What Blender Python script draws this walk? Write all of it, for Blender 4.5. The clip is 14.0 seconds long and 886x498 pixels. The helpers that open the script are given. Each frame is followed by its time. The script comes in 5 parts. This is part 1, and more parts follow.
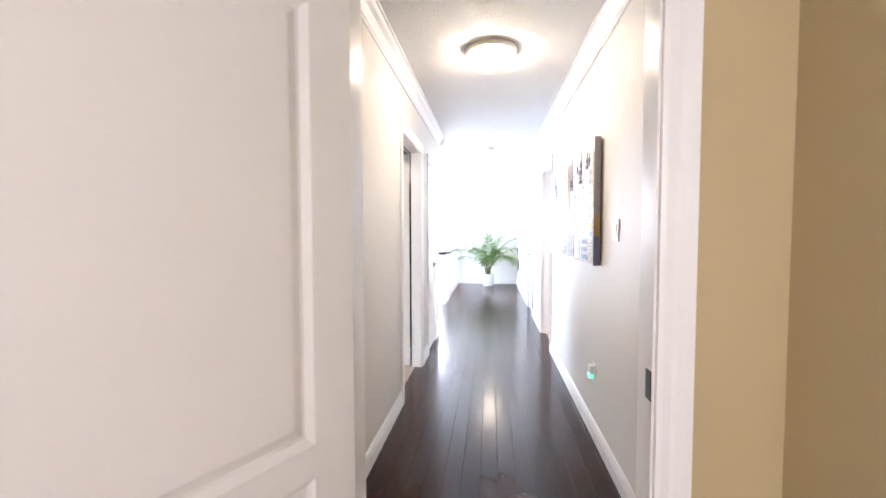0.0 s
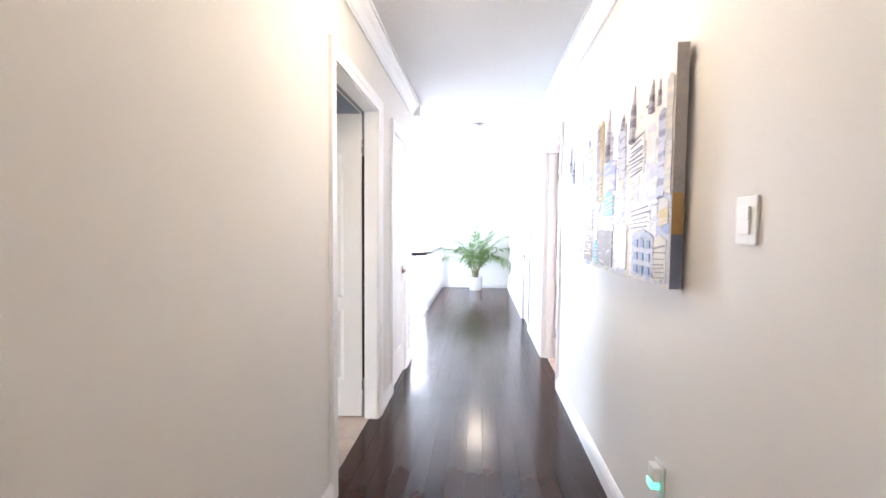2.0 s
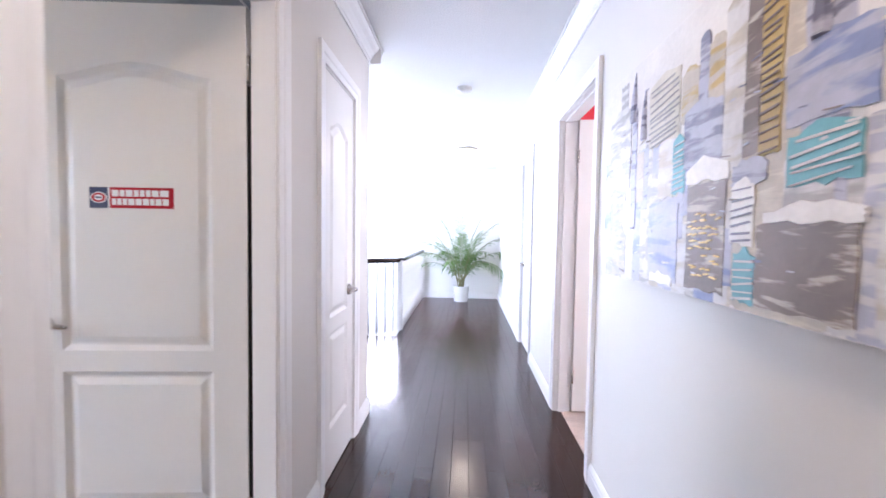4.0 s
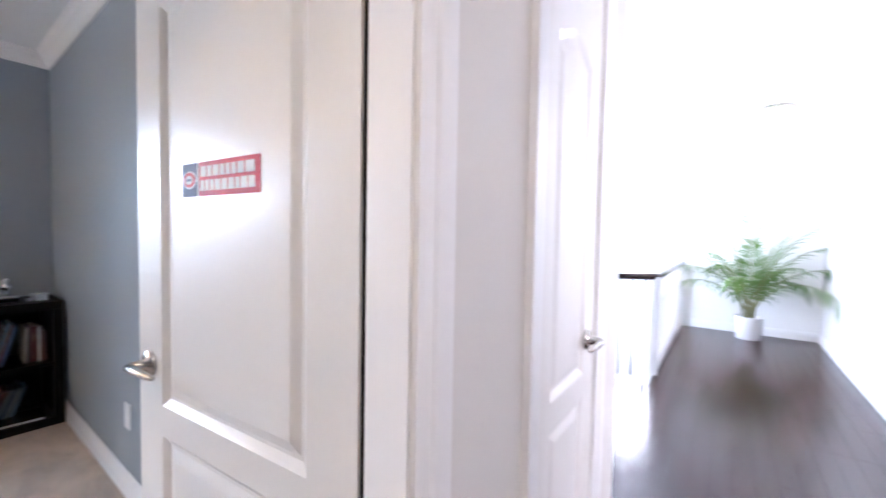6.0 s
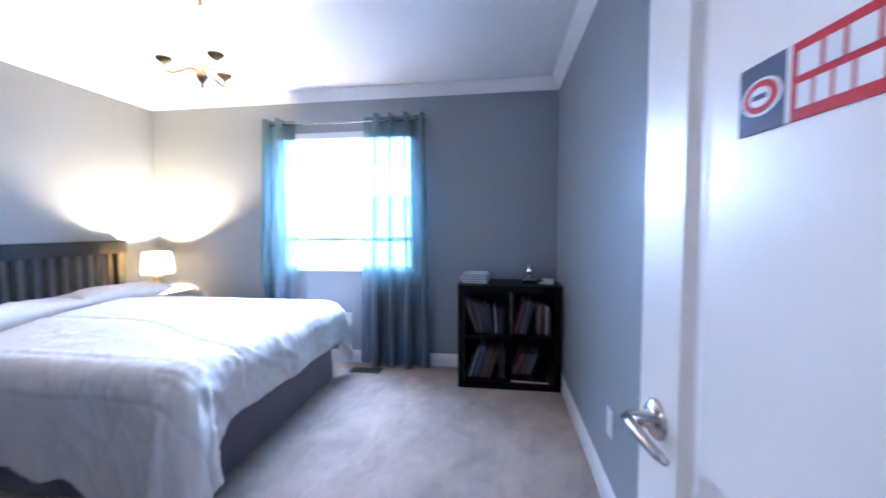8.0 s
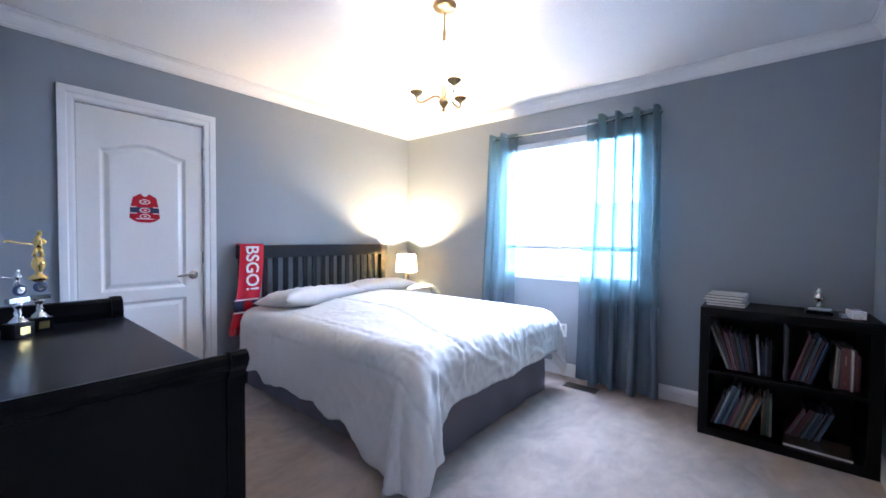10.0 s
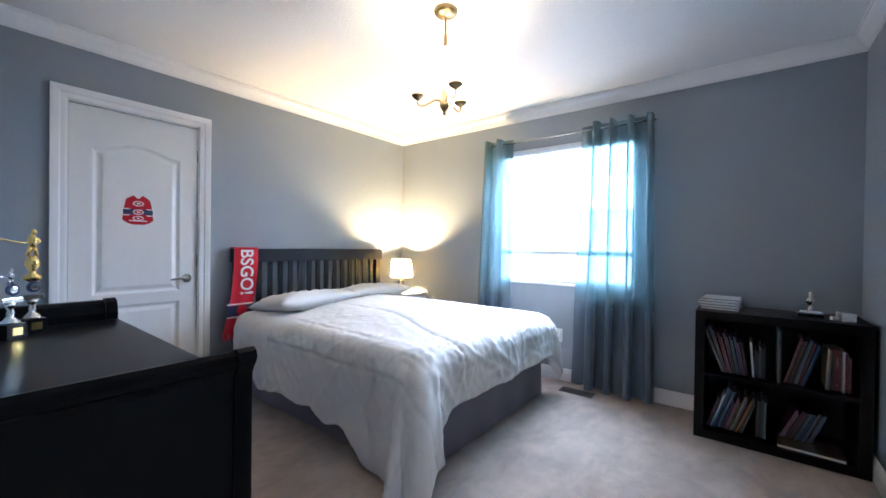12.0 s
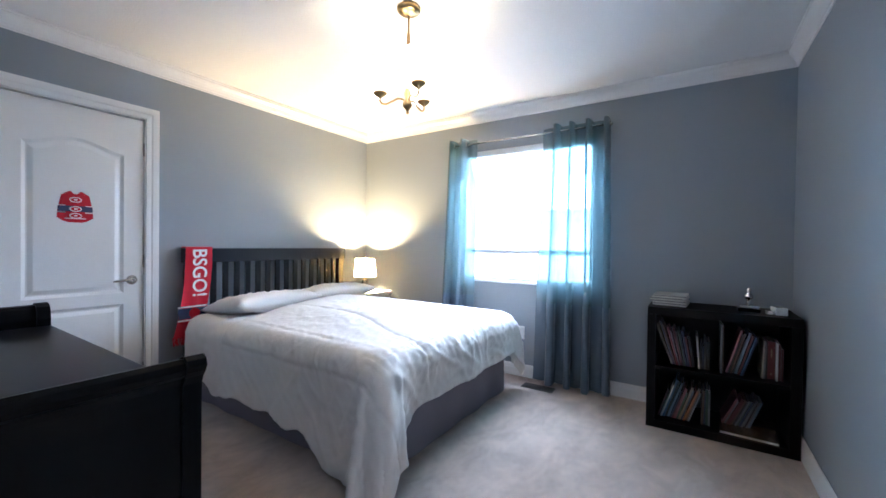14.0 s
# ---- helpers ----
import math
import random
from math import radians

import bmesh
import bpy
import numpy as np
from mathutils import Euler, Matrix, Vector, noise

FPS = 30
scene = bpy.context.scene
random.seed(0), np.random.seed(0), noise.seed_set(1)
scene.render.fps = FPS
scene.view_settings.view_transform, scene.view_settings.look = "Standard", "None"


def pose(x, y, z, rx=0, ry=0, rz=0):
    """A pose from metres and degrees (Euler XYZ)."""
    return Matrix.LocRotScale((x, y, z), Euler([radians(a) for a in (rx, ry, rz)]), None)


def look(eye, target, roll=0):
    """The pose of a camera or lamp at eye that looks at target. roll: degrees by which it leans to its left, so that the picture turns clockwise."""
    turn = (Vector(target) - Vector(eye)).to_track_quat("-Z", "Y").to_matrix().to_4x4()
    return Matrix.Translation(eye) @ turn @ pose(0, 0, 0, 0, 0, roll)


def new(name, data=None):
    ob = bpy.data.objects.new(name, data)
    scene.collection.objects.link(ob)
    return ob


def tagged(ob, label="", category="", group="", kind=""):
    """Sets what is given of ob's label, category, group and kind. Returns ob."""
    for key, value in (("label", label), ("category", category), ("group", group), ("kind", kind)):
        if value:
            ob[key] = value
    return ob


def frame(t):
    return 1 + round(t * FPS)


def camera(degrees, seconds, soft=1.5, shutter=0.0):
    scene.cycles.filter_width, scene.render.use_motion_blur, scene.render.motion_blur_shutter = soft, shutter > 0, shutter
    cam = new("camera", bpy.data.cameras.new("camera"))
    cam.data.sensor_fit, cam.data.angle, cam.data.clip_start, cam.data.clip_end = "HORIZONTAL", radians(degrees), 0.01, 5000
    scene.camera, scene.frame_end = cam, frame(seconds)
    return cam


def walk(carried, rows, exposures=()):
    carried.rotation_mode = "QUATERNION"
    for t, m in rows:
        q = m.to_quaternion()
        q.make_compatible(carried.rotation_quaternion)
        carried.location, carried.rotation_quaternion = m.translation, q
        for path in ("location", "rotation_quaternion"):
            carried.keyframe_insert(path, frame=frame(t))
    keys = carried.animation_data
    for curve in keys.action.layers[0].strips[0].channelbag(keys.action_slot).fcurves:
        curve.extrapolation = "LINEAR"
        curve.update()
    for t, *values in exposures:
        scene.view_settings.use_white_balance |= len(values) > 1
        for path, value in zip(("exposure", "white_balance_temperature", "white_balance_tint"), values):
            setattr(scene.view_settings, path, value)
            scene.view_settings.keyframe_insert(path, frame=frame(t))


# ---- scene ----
cam = camera(97.7, 14.0, soft=1.6, shutter=0.4)
PATH = [
    (0, (0.291, 0.195, 1.296), (0.047, 2.178, 1.21), -0.1),
    (0.5, (0.33, 0.477, 1.277), (0.114, 2.463, 1.182), 0.3),
    (1, (0.315, 0.755, 1.274), (0.106, 2.742, 1.172), 0.4),
    (1.5, (0.286, 1.015, 1.276), (0.089, 3.003, 1.174), 0.4),
    (2, (0.298, 1.31, 1.276), (0.113, 3.299, 1.18), 0.5),
    (2.2, (0.302, 1.426, 1.274), (0.123, 3.415, 1.174), 0.7),
    (4.3, (0.289, 2.668, 1.255), (0.179, 4.664, 1.175), 0.8),
    (4.5, (0.251, 2.789, 1.262), (0.134, 4.784, 1.177), 0.9),
    (5, (0.223, 3.061, 1.265), (-0.172, 5.02, 1.176), 0.8),
    (5.5, (0.114, 3.267, 1.247), (-0.667, 5.106, 1.167), 0.7),
    (6, (-0.02, 3.412, 1.253), (-1.202, 5.024, 1.179), 1.0),
    (6.5, (-0.143, 3.528, 1.256), (-1.735, 4.735, 1.182), 0.9),
    (7, (-0.296, 3.556, 1.245), (-2.146, 4.312, 1.159), 0.8),
    (7.5, (-0.456, 3.53, 1.237), (-2.436, 3.796, 1.136), 0.3),
    (8, (-0.528, 3.503, 1.228), (-2.504, 3.217, 1.116), -0.2),
    (8.5, (-0.578, 3.514, 1.205), (-2.422, 2.747, 1.103), -0.7),
    (9, (-0.598, 3.532, 1.217), (-2.277, 2.452, 1.09), -0.8),
    (9.2, (-0.593, 3.523, 1.214), (-2.208, 2.351, 1.075), -0.7),
    (11.3, (-0.535, 3.443, 1.174), (-2.051, 2.139, 1.154), 0.8),
    (11.5, (-0.531, 3.441, 1.17), (-2.064, 2.157, 1.152), 0.8),
    (12, (-0.533, 3.441, 1.171), (-2.107, 2.207, 1.154), 0.8),
    (12.5, (-0.543, 3.45, 1.178), (-2.147, 2.255, 1.155), 0.8),
    (13, (-0.544, 3.45, 1.178), (-2.172, 2.289, 1.155), 0.8),
    (13.5, (-0.542, 3.449, 1.182), (-2.194, 2.322, 1.157), 0.7),
    (14, (-0.544, 3.448, 1.179), (-2.221, 2.358, 1.156), 0.8),
]
EXPOSURES = [
    (0.0, 0.52, 6000, 18),
    (2.0, 0.50, 6000, 18),
    (4.5, -0.08, 5800, 26),
    (5.5, 0.0, 5800, 26),
    (6.3, 0.30, 5800, 24),
    (7.0, 0.22, 5450, 26),
    (7.6, 0.10, 5050, 26),
    (8.3, 0.04, 4500, 25),
    (9.0, 0.11, 4600, 27),
    (11.4, -0.24, 5120, 18),
    (14.0, -0.24, 5120, 18),
]
walk(cam, [(t, look(eye, target, roll)) for t, eye, target, roll in PATH], EXPOSURES)

# ---- light ----
world = bpy.data.worlds.new("sky")
scene.world = world
world.use_nodes = True
wn = world.node_tree.nodes
sky = wn.new("ShaderNodeTexSky")
sky.sky_type, sky.sun_disc = "NISHITA", False
sky.sun_elevation, sky.sun_rotation = radians(40), radians(120)
world.node_tree.links.new(sky.outputs[0], wn["Background"].inputs[0])
wn["Background"].inputs[1].default_value = 0.1

sun = new("sun", bpy.data.lights.new("sun", "SUN"))
sun.data.energy, sun.data.angle, sun.data.color = 1.0, radians(12), (1.0, 0.96, 0.9)
sun.matrix_basis = look((0, 0, 20), (-8, 12, 0))


def window_light(name, eye, target, sx, sy, watts, colour):
    """Daylight that fills one window opening."""
    la = bpy.data.lights.new(name, "AREA")
    la.shape, la.size, la.size_y, la.energy, la.color = "RECTANGLE", sx, sy, watts, colour
    ob = new(name, la)
    ob.matrix_basis = look(eye, target)
    return ob


def bulb(name, place, watts, colour, radius=0.03):
    la = bpy.data.lights.new(name, "POINT")
    la.energy, la.color, la.shadow_soft_size = watts, colour, radius
    ob = new(name, la)
    ob.location = place
    return ob


DAY = (0.87, 0.945, 1.0)
window_light("bedroom_window_light", (-4.5, 2.06, 2.12), (-2.35, 2.48, 0.12), 1.5, 1.4, 465, DAY)
# Daylight of an unseen side window, added to brighten the hall's far end.
window_light("stairs_fill_light", (-3.33, 8.6, 1.5), (0, 8.6, 1.5), 1.8, 1.6, 250, (0.64, 0.82, 1.0))
window_light("end_window_light", (-1.55, 10.14, 1.55), (-1.55, 0, 1.55), 1.3, 1.3, 230, (0.90, 0.96, 1.0))
# Added fill from an unseen source, for the open door and beige wall.
window_light("entry_fill_light", (0.3, -1.68, 1.5), (0.35, 1.0, 1.3), 0.9, 1.2, 26, (1.0, 0.95, 0.92))
# Added fill for the open door there; no source is known.
window_light("red_room_fill_light", (3.62, 4.6, 1.5), (0, 4.6, 1.4), 1.2, 1.3, 70, (1.0, 0.97, 0.95))
bulb("table_lamp_bulb", (-3.60, 0.46, 0.945), 320, (1.0, 0.66, 0.26), 0.022)
for k in range(3):
    a = radians(60 + 120 * k)
    bulb("chandelier_bulb", (-2.185 + 0.148 * math.cos(a), 2.142 + 0.148 * math.sin(a), 2.090), 5.0, (1.0, 0.71, 0.27), 0.02)

# ---- materials ----


def mat(name, colour, rough=0.5, metal=0.0, vary=0.06, scale=3.0, grain=0.0, grain_scale=200.0, bump=0.0, spec=0.5, sheen=0.0, coat=0.0, per_object=0.0):
    """A surface with broad and fine variation of its colour, and relief."""
    m = bpy.data.materials.new(name)
    m.use_nodes = True
    nt = m.node_tree
    n, l = nt.nodes, nt.links
    b = n["Principled BSDF"]
    b.inputs["Roughness"].default_value = rough
    b.inputs["Metallic"].default_value = metal
    b.inputs["Specular IOR Level"].default_value = spec
    b.inputs["Sheen Weight"].default_value = sheen
    b.inputs["Coat Weight"].default_value = coat
    tc = n.new("ShaderNodeTexCoord")
    broad = n.new("ShaderNodeTexNoise")
    broad.inputs["Scale"].default_value = scale
    broad.inputs["Detail"].default_value = 5
    fine = n.new("ShaderNodeTexNoise")
    fine.inputs["Scale"].default_value = grain_scale
    fine.inputs["Detail"].default_value = 3
    for t in (broad, fine):
        l.new(tc.outputs["Object"], t.inputs["Vector"])
    mix = n.new("ShaderNodeMath")
    mix.operation = "MULTIPLY_ADD"
    l.new(fine.outputs["Fac"], mix.inputs[0])
    mix.inputs[1].default_value = grain
    scaled = n.new("ShaderNodeMath")
    scaled.operation = "MULTIPLY_ADD"
    l.new(broad.outputs["Fac"], scaled.inputs[0])
    scaled.inputs[1].default_value = vary * 2
    scaled.inputs[2].default_value = 1 - vary - grain / 2
    l.new(scaled.outputs[0], mix.inputs[2])
    last = mix
    if per_object:
        info = n.new("ShaderNodeObjectInfo")
        add = n.new("ShaderNodeMath")
        add.operation = "MULTIPLY_ADD"
        l.new(info.outputs["Random"], add.inputs[0])
        add.inputs[1].default_value = per_object
        l.new(mix.outputs[0], add.inputs[2])
        last = add
    hsv = n.new("ShaderNodeHueSaturation")
    hsv.inputs["Color"].default_value = (*colour, 1)
    l.new(last.outputs[0], hsv.inputs["Value"])
    l.new(hsv.outputs[0], b.inputs["Base Color"])
    if bump:
        bp = n.new("ShaderNodeBump")
        bp.inputs["Strength"].default_value = 1.0
        bp.inputs["Distance"].default_value = bump
        l.new(fine.outputs["Fac"], bp.inputs["Height"])
        l.new(bp.outputs[0], b.inputs["Normal"])
    return m


def glow(name, colour, strength):
    m = bpy.data.materials.new(name)
    m.use_nodes = True
    b = m.node_tree.nodes["Principled BSDF"]
    b.inputs["Base Color"].default_value = (0.8, 0.8, 0.8, 1)
    b.inputs["Emission Color"].default_value = (*colour, 1)
    b.inputs["Emission Strength"].default_value = strength
    return m


def cloth(name, colour, through_light, rough=0.6, scale=400.0, sheen=0.2, sheer=0.0, tint=None):
    """Woven cloth that lets a share of the light through."""
    m = mat(name, colour, rough, 0, 0.05, 6, 0.12, scale, 0.0006, 0.35, sheen)
    nt = m.node_tree
    n, l = nt.nodes, nt.links
    tr = n.new("ShaderNodeBsdfTranslucent")
    hsv = next(x for x in n if x.bl_idname == "ShaderNodeHueSaturation")
    if tint:
        tr.inputs["Color"].default_value = (*tint, 1)
    else:
        l.new(hsv.outputs[0], tr.inputs["Color"])
    mx = n.new("ShaderNodeMixShader")
    mx.inputs[0].default_value = through_light
    l.new(n["Principled BSDF"].outputs[0], mx.inputs[1])
    l.new(tr.outputs[0], mx.inputs[2])
    last = mx
    if sheer:
        clear = n.new("ShaderNodeBsdfTransparent")
        clear.inputs["Color"].default_value = (0.55, 0.94, 1.0, 1)
        last = n.new("ShaderNodeMixShader")
        last.inputs[0].default_value = sheer
        l.new(mx.outputs[0], last.inputs[1])
        l.new(clear.outputs[0], last.inputs[2])
    l.new(last.outputs[0], n["Material Output"].inputs["Surface"])
    return m


def carpet(name, colour):
    """Cut pile with soft brushed patches left by a vacuum cleaner."""
    m = mat(name, colour, 0.95, 0, 0.05, 2.2, 0.42, 300, 0.009, 0.1, 0.25)
    nt = m.node_tree
    n, l = nt.nodes, nt.links
    hsv = next(x for x in n if x.bl_idname == "ShaderNodeHueSaturation")
    tc = next(x for x in n if x.bl_idname == "ShaderNodeTexCoord")
    mp = n.new("ShaderNodeMapping")
    mp.inputs["Rotation"].default_value = (0, 0, 0.5)
    mp.inputs["Scale"].default_value = (1.0, 1.5, 1.0)
    l.new(tc.outputs["Object"], mp.inputs["Vector"])
    streak = n.new("ShaderNodeTexNoise")
    streak.inputs["Scale"].default_value = 3.0
    streak.inputs["Detail"].default_value = 6
    streak.inputs["Roughness"].default_value = 0.68
    streak.inputs["Distortion"].default_value = 0.35
    l.new(mp.outputs[0], streak.inputs["Vector"])
    ramp = n.new("ShaderNodeValToRGB")
    ramp.color_ramp.elements[0].position, ramp.color_ramp.elements[1].position = 0.36, 0.64
    ramp.color_ramp.elements[0].color = (*[c * 0.72 for c in colour], 1)
    ramp.color_ramp.elements[1].color = (*[min(1, c * 1.12) for c in colour], 1)
    l.new(streak.outputs["Fac"], ramp.inputs[0])
    l.new(ramp.outputs[0], hsv.inputs["Color"])
    return m


def glass(name, rough=0.0):
    m = bpy.data.materials.new(name)
    m.use_nodes = True
    b = m.node_tree.nodes["Principled BSDF"]
    b.inputs["Transmission Weight"].default_value = 1
    b.inputs["Roughness"].default_value = rough
    b.inputs["Base Color"].default_value = (0.97, 0.98, 0.98, 1)
    return m


M_HALL = mat("hall_paint", (0.68, 0.65, 0.61), 0.58, 0, 0.03, 1.5, 0.03, 260, 0.0004, 0.4)
M_BLUE = mat("blue_grey_paint", (0.258, 0.288, 0.318), 0.42, 0, 0.03, 1.2, 0.04, 260, 0.0004, 0.4)
M_BEIGE = mat("beige_paint", (0.48, 0.385, 0.22), 0.5, 0, 0.03, 1.2, 0.04, 260, 0.0004, 0.4)
M_RED = mat("red_paint", (0.60, 0.03, 0.045), 0.45, 0, 0.03, 1.2, 0.04, 260, 0.0004, 0.4)
M_WHITE_WALL = mat("white_paint", (0.80, 0.79, 0.77), 0.5, 0, 0.02, 1.2, 0.03, 260, 0.0004, 0.4)
M_TRIM = mat("white_trim_paint", (0.80, 0.79, 0.78), 0.3, 0, 0.02, 4, 0.02, 120, 0.0002)
M_DOOR = mat("white_door_paint", (0.75, 0.73, 0.70), 0.30, 0, 0.02, 3, 0.03, 90, 0.0003, 0.5)
M_CEIL = mat("ceiling_stipple", (0.78, 0.78, 0.78), 0.8, 0, 0.03, 2, 0.05, 90, 0.004)
M_PLANK = mat("dark_hardwood", (0.024, 0.0098, 0.0075), 0.19, 0, 0.15, 5, 0.2, 60, 0.0001, 0.26, 0, 0.0, 0.35)
M_JOINT = mat("joint_shadow", (0.012, 0.006, 0.005), 0.7)
M_CARPET = carpet("beige_carpet", (0.55, 0.435, 0.355))
M_BLACK = mat("black_stained_wood", (0.0035, 0.0035, 0.0042), 0.30, 0, 0.2, 4, 0.25, 90, 0.0002, 0.10)
M_ESPRESSO = mat("black_brown_laminate", (0.005, 0.0038, 0.0038), 0.42, 0, 0.2, 4, 0.25, 120, 0.0002, 0.12)
M_HEAD = mat("dark_blue_black_wood", (0.006, 0.008, 0.012), 0.38, 0, 0.2, 4, 0.25, 90, 0.0002, 0.2)
M_QUILT = cloth("white_cotton", (0.79, 0.755, 0.71), 0.06, 0.7, 220, sheen=0.1)
M_SHEET = cloth("cream_cotton", (0.78, 0.74, 0.70), 0.1, 0.8, 300)
M_SKIRT = cloth("mauve_grey_cotton", (0.20, 0.18, 0.205), 0.05, 0.85, 350)
M_SHEER = cloth("blue_grey_satin", (0.15, 0.17, 0.182), 0.10, 0.27, 500, sheen=0.3, sheer=0.26, tint=(0.28, 0.48, 0.54))
M_BAND = cloth("slate_blue_satin", (0.095, 0.125, 0.16), 0.05, 0.30, 500, sheen=0.1)
M_NICKEL = mat("brushed_nickel", (0.55, 0.52, 0.48), 0.25, 1.0, 0.05, 20, 0.1, 300)
M_RIM = mat("satin_pewter", (0.66, 0.60, 0.52), 0.5, 0.25, 0.05, 20, 0.1, 300)
M_DARKMETAL = mat("dark_metal", (0.12, 0.11, 0.10), 0.35, 1.0, 0.05, 20, 0.1, 300)
M_BRASS = mat("antique_brass", (0.42, 0.30, 0.14), 0.3, 1.0, 0.1, 20, 0.1, 300)
M_GOLD = mat("gold_plated_plastic", (0.85, 0.62, 0.22), 0.18, 1.0, 0.1, 30, 0.1, 300)
M_SILVER = mat("silver_plastic", (0.72, 0.72, 0.70), 0.14, 1.0, 0.1, 30, 0.1, 300)
M_PLASTIC = mat("white_plastic", (0.78, 0.77, 0.74), 0.3)
M_GLASS = glass("clear_glass")
M_RED_CLOTH = cloth("red_knit", (0.52, 0.012, 0.03), 0.05, 0.9, 250)
M_NAVY = mat("navy_print", (0.02, 0.03, 0.09), 0.6)
M_WHITE_PRINT = mat("white_print", (0.78, 0.78, 0.78), 0.6)
M_RED_PRINT = mat("red_print", (0.42, 0.008, 0.02), 0.5, spec=0.2)
M_PAGES = mat("paper", (0.62, 0.57, 0.48), 0.8, 0, 0.1, 30, 0.3, 400)
M_LEAF = cloth("palm_leaf", (0.09, 0.17, 0.035), 0.35, 0.4, 60, 0)
M_STEM = mat("palm_stem", (0.16, 0.15, 0.06), 0.6, 0, 0.2, 20, 0.2, 90)
M_SOIL = mat("soil", (0.03, 0.02, 0.015), 0.95, 0, 0.2, 20, 0.4, 90, 0.005)
M_POT = mat("white_glazed_pot", (0.80, 0.79, 0.78), 0.25)
M_SHADE = glow("lit_shade_glass", (1.0, 0.79, 0.50), 7.0)
M_DOME = glow("lit_dome_glass", (1.0, 0.84, 0.60), 58.0)
M_CRYSTAL = mat("frosted_crystal", (0.78, 0.81, 0.83), 0.08, 0, 0.25, 60, 0.1, 300, 0, 0.8, 0, 0.6)
M_PICTURE = mat("dark_picture_cover", (0.05, 0.03, 0.018), 0.25, 0, 0.9, 18, 0.6, 60)
M_GREEN = glow("green_night_light", (0.05, 0.9, 0.55), 0.9)
M_BLIND = cloth("white_vinyl", (0.80, 0.80, 0.79), 0.45, 0.5, 60, sheen=0)
M_LAMPSHADE = cloth("cream_lampshade", (0.88, 0.70, 0.36), 0.8, 0.8, 300)

# ---- building helpers ----


def part(name, bm, material, parent=None, label="", smooth=False):
    """Links a bmesh as one mesh object, under a thing or a part."""
    me = bpy.data.meshes.new(name)
    bmesh.ops.recalc_face_normals(bm, faces=bm.faces)
    bm.to_mesh(me)
    bm.free()
    me.materials.append(material)
    if smooth:
        for p in me.polygons:
            p.use_smooth = True
    ob = new(name, me)
    if parent is not None:
        ob.parent = parent
        if parent.parent is None:
            ob.matrix_parent_inverse = parent.matrix_basis.inverted()
    if label:
        ob["label"] = label
    return ob


def thing(name, place, label, category, group="", kind=""):
    ob = new(name)
    ob.empty_display_size = 0.1
    ob.location = place
    ob.matrix_basis = pose(*place)
    return tagged(ob, label, category, group, kind)


def box(bm, x0, x1, y0, y1, z0, z1, bevel=0.0, m=None):
    """A box between two corners, with bevelled edges."""
    vs = [bm.verts.new((x, y, z)) for x in (x0, x1) for y in (y0, y1) for z in (z0, z1)]
    fs = [bm.faces.new([vs[i] for i in f]) for f in ((0, 1, 3, 2), (4, 6, 7, 5), (0, 4, 5, 1), (2, 3, 7, 6), (0, 2, 6, 4), (1, 5, 7, 3))]
    made = vs
    if bevel:
        es = list({e for f in fs for e in f.edges})
        r = bmesh.ops.bevel(bm, geom=es, offset=bevel, segments=2, affect="EDGES", profile=0.7)
        made = list({v for f in r["faces"] for v in f.verts} | {v for v in vs if v.is_valid})
    if m is not None:
        for v in made:
            v.co = m @ v.co
    return bm


def boxed(*args, **kw):
    return box(bmesh.new(), *args, **kw)


def lathe(bm, profile, centre=(0, 0, 0), steps=24, m=None):
    """A turned body from (radius, height) pairs."""
    rings = []
    for r, z in profile:
        ring = []
        for i in range(steps):
            a = 2 * math.pi * i / steps
            co = Vector((centre[0] + r * math.cos(a), centre[1] + r * math.sin(a), centre[2] + z))
            ring.append(bm.verts.new(m @ co if m is not None else co))
        rings.append(ring)
    for a, b in zip(rings, rings[1:]):
        for i in range(steps):
            bm.faces.new((a[i], a[(i + 1) % steps], b[(i + 1) % steps], b[i]))
    for ring in (rings[0], rings[-1]):
        bm.faces.new(ring)
    return bm


def turned(profile, centre=(0, 0, 0), steps=24, m=None):
    return lathe(bmesh.new(), profile, centre, steps, m)


def tube(bm, points, radius, steps=8):
    """A round bar along a line of points; radius is a number or one for each point."""
    pts = [Vector(p) for p in points]
    rings = []
    side = None
    for i, p in enumerate(pts):
        d = (pts[min(i + 1, len(pts) - 1)] - pts[max(i - 1, 0)]).normalized()
        if side is None:
            side = d.orthogonal().normalized()
        side = (side - d * side.dot(d)).normalized()
        up = d.cross(side)
        r = radius[i] if isinstance(radius, (list, tuple)) else radius
        rings.append([bm.verts.new(p + r * (math.cos(2 * math.pi * k / steps) * side + math.sin(2 * math.pi * k / steps) * up)) for k in range(steps)])
    for a, b in zip(rings, rings[1:]):
        for k in range(steps):
            bm.faces.new((a[k], a[(k + 1) % steps], b[(k + 1) % steps], b[k]))
    bm.faces.new(rings[0])
    bm.faces.new(rings[-1])
    return bm


def sweep(bm, profile, p0, p1, out):
    """A moulding: (out, up) pairs carried from p0 to p1 along a wall whose face looks along out."""
    p0, p1, out = Vector(p0), Vector(p1), Vector(out)
    ends = [[bm.verts.new(p + out * u + Vector((0, 0, v))) for u, v in profile] for p in (p0, p1)]
    k = len(profile)
    for i in range(k):
        bm.faces.new((ends[0][i], ends[0][(i + 1) % k], ends[1][(i + 1) % k], ends[1][i]))
    bm.faces.new(ends[0])
    bm.faces.new(ends[1])
    return bm


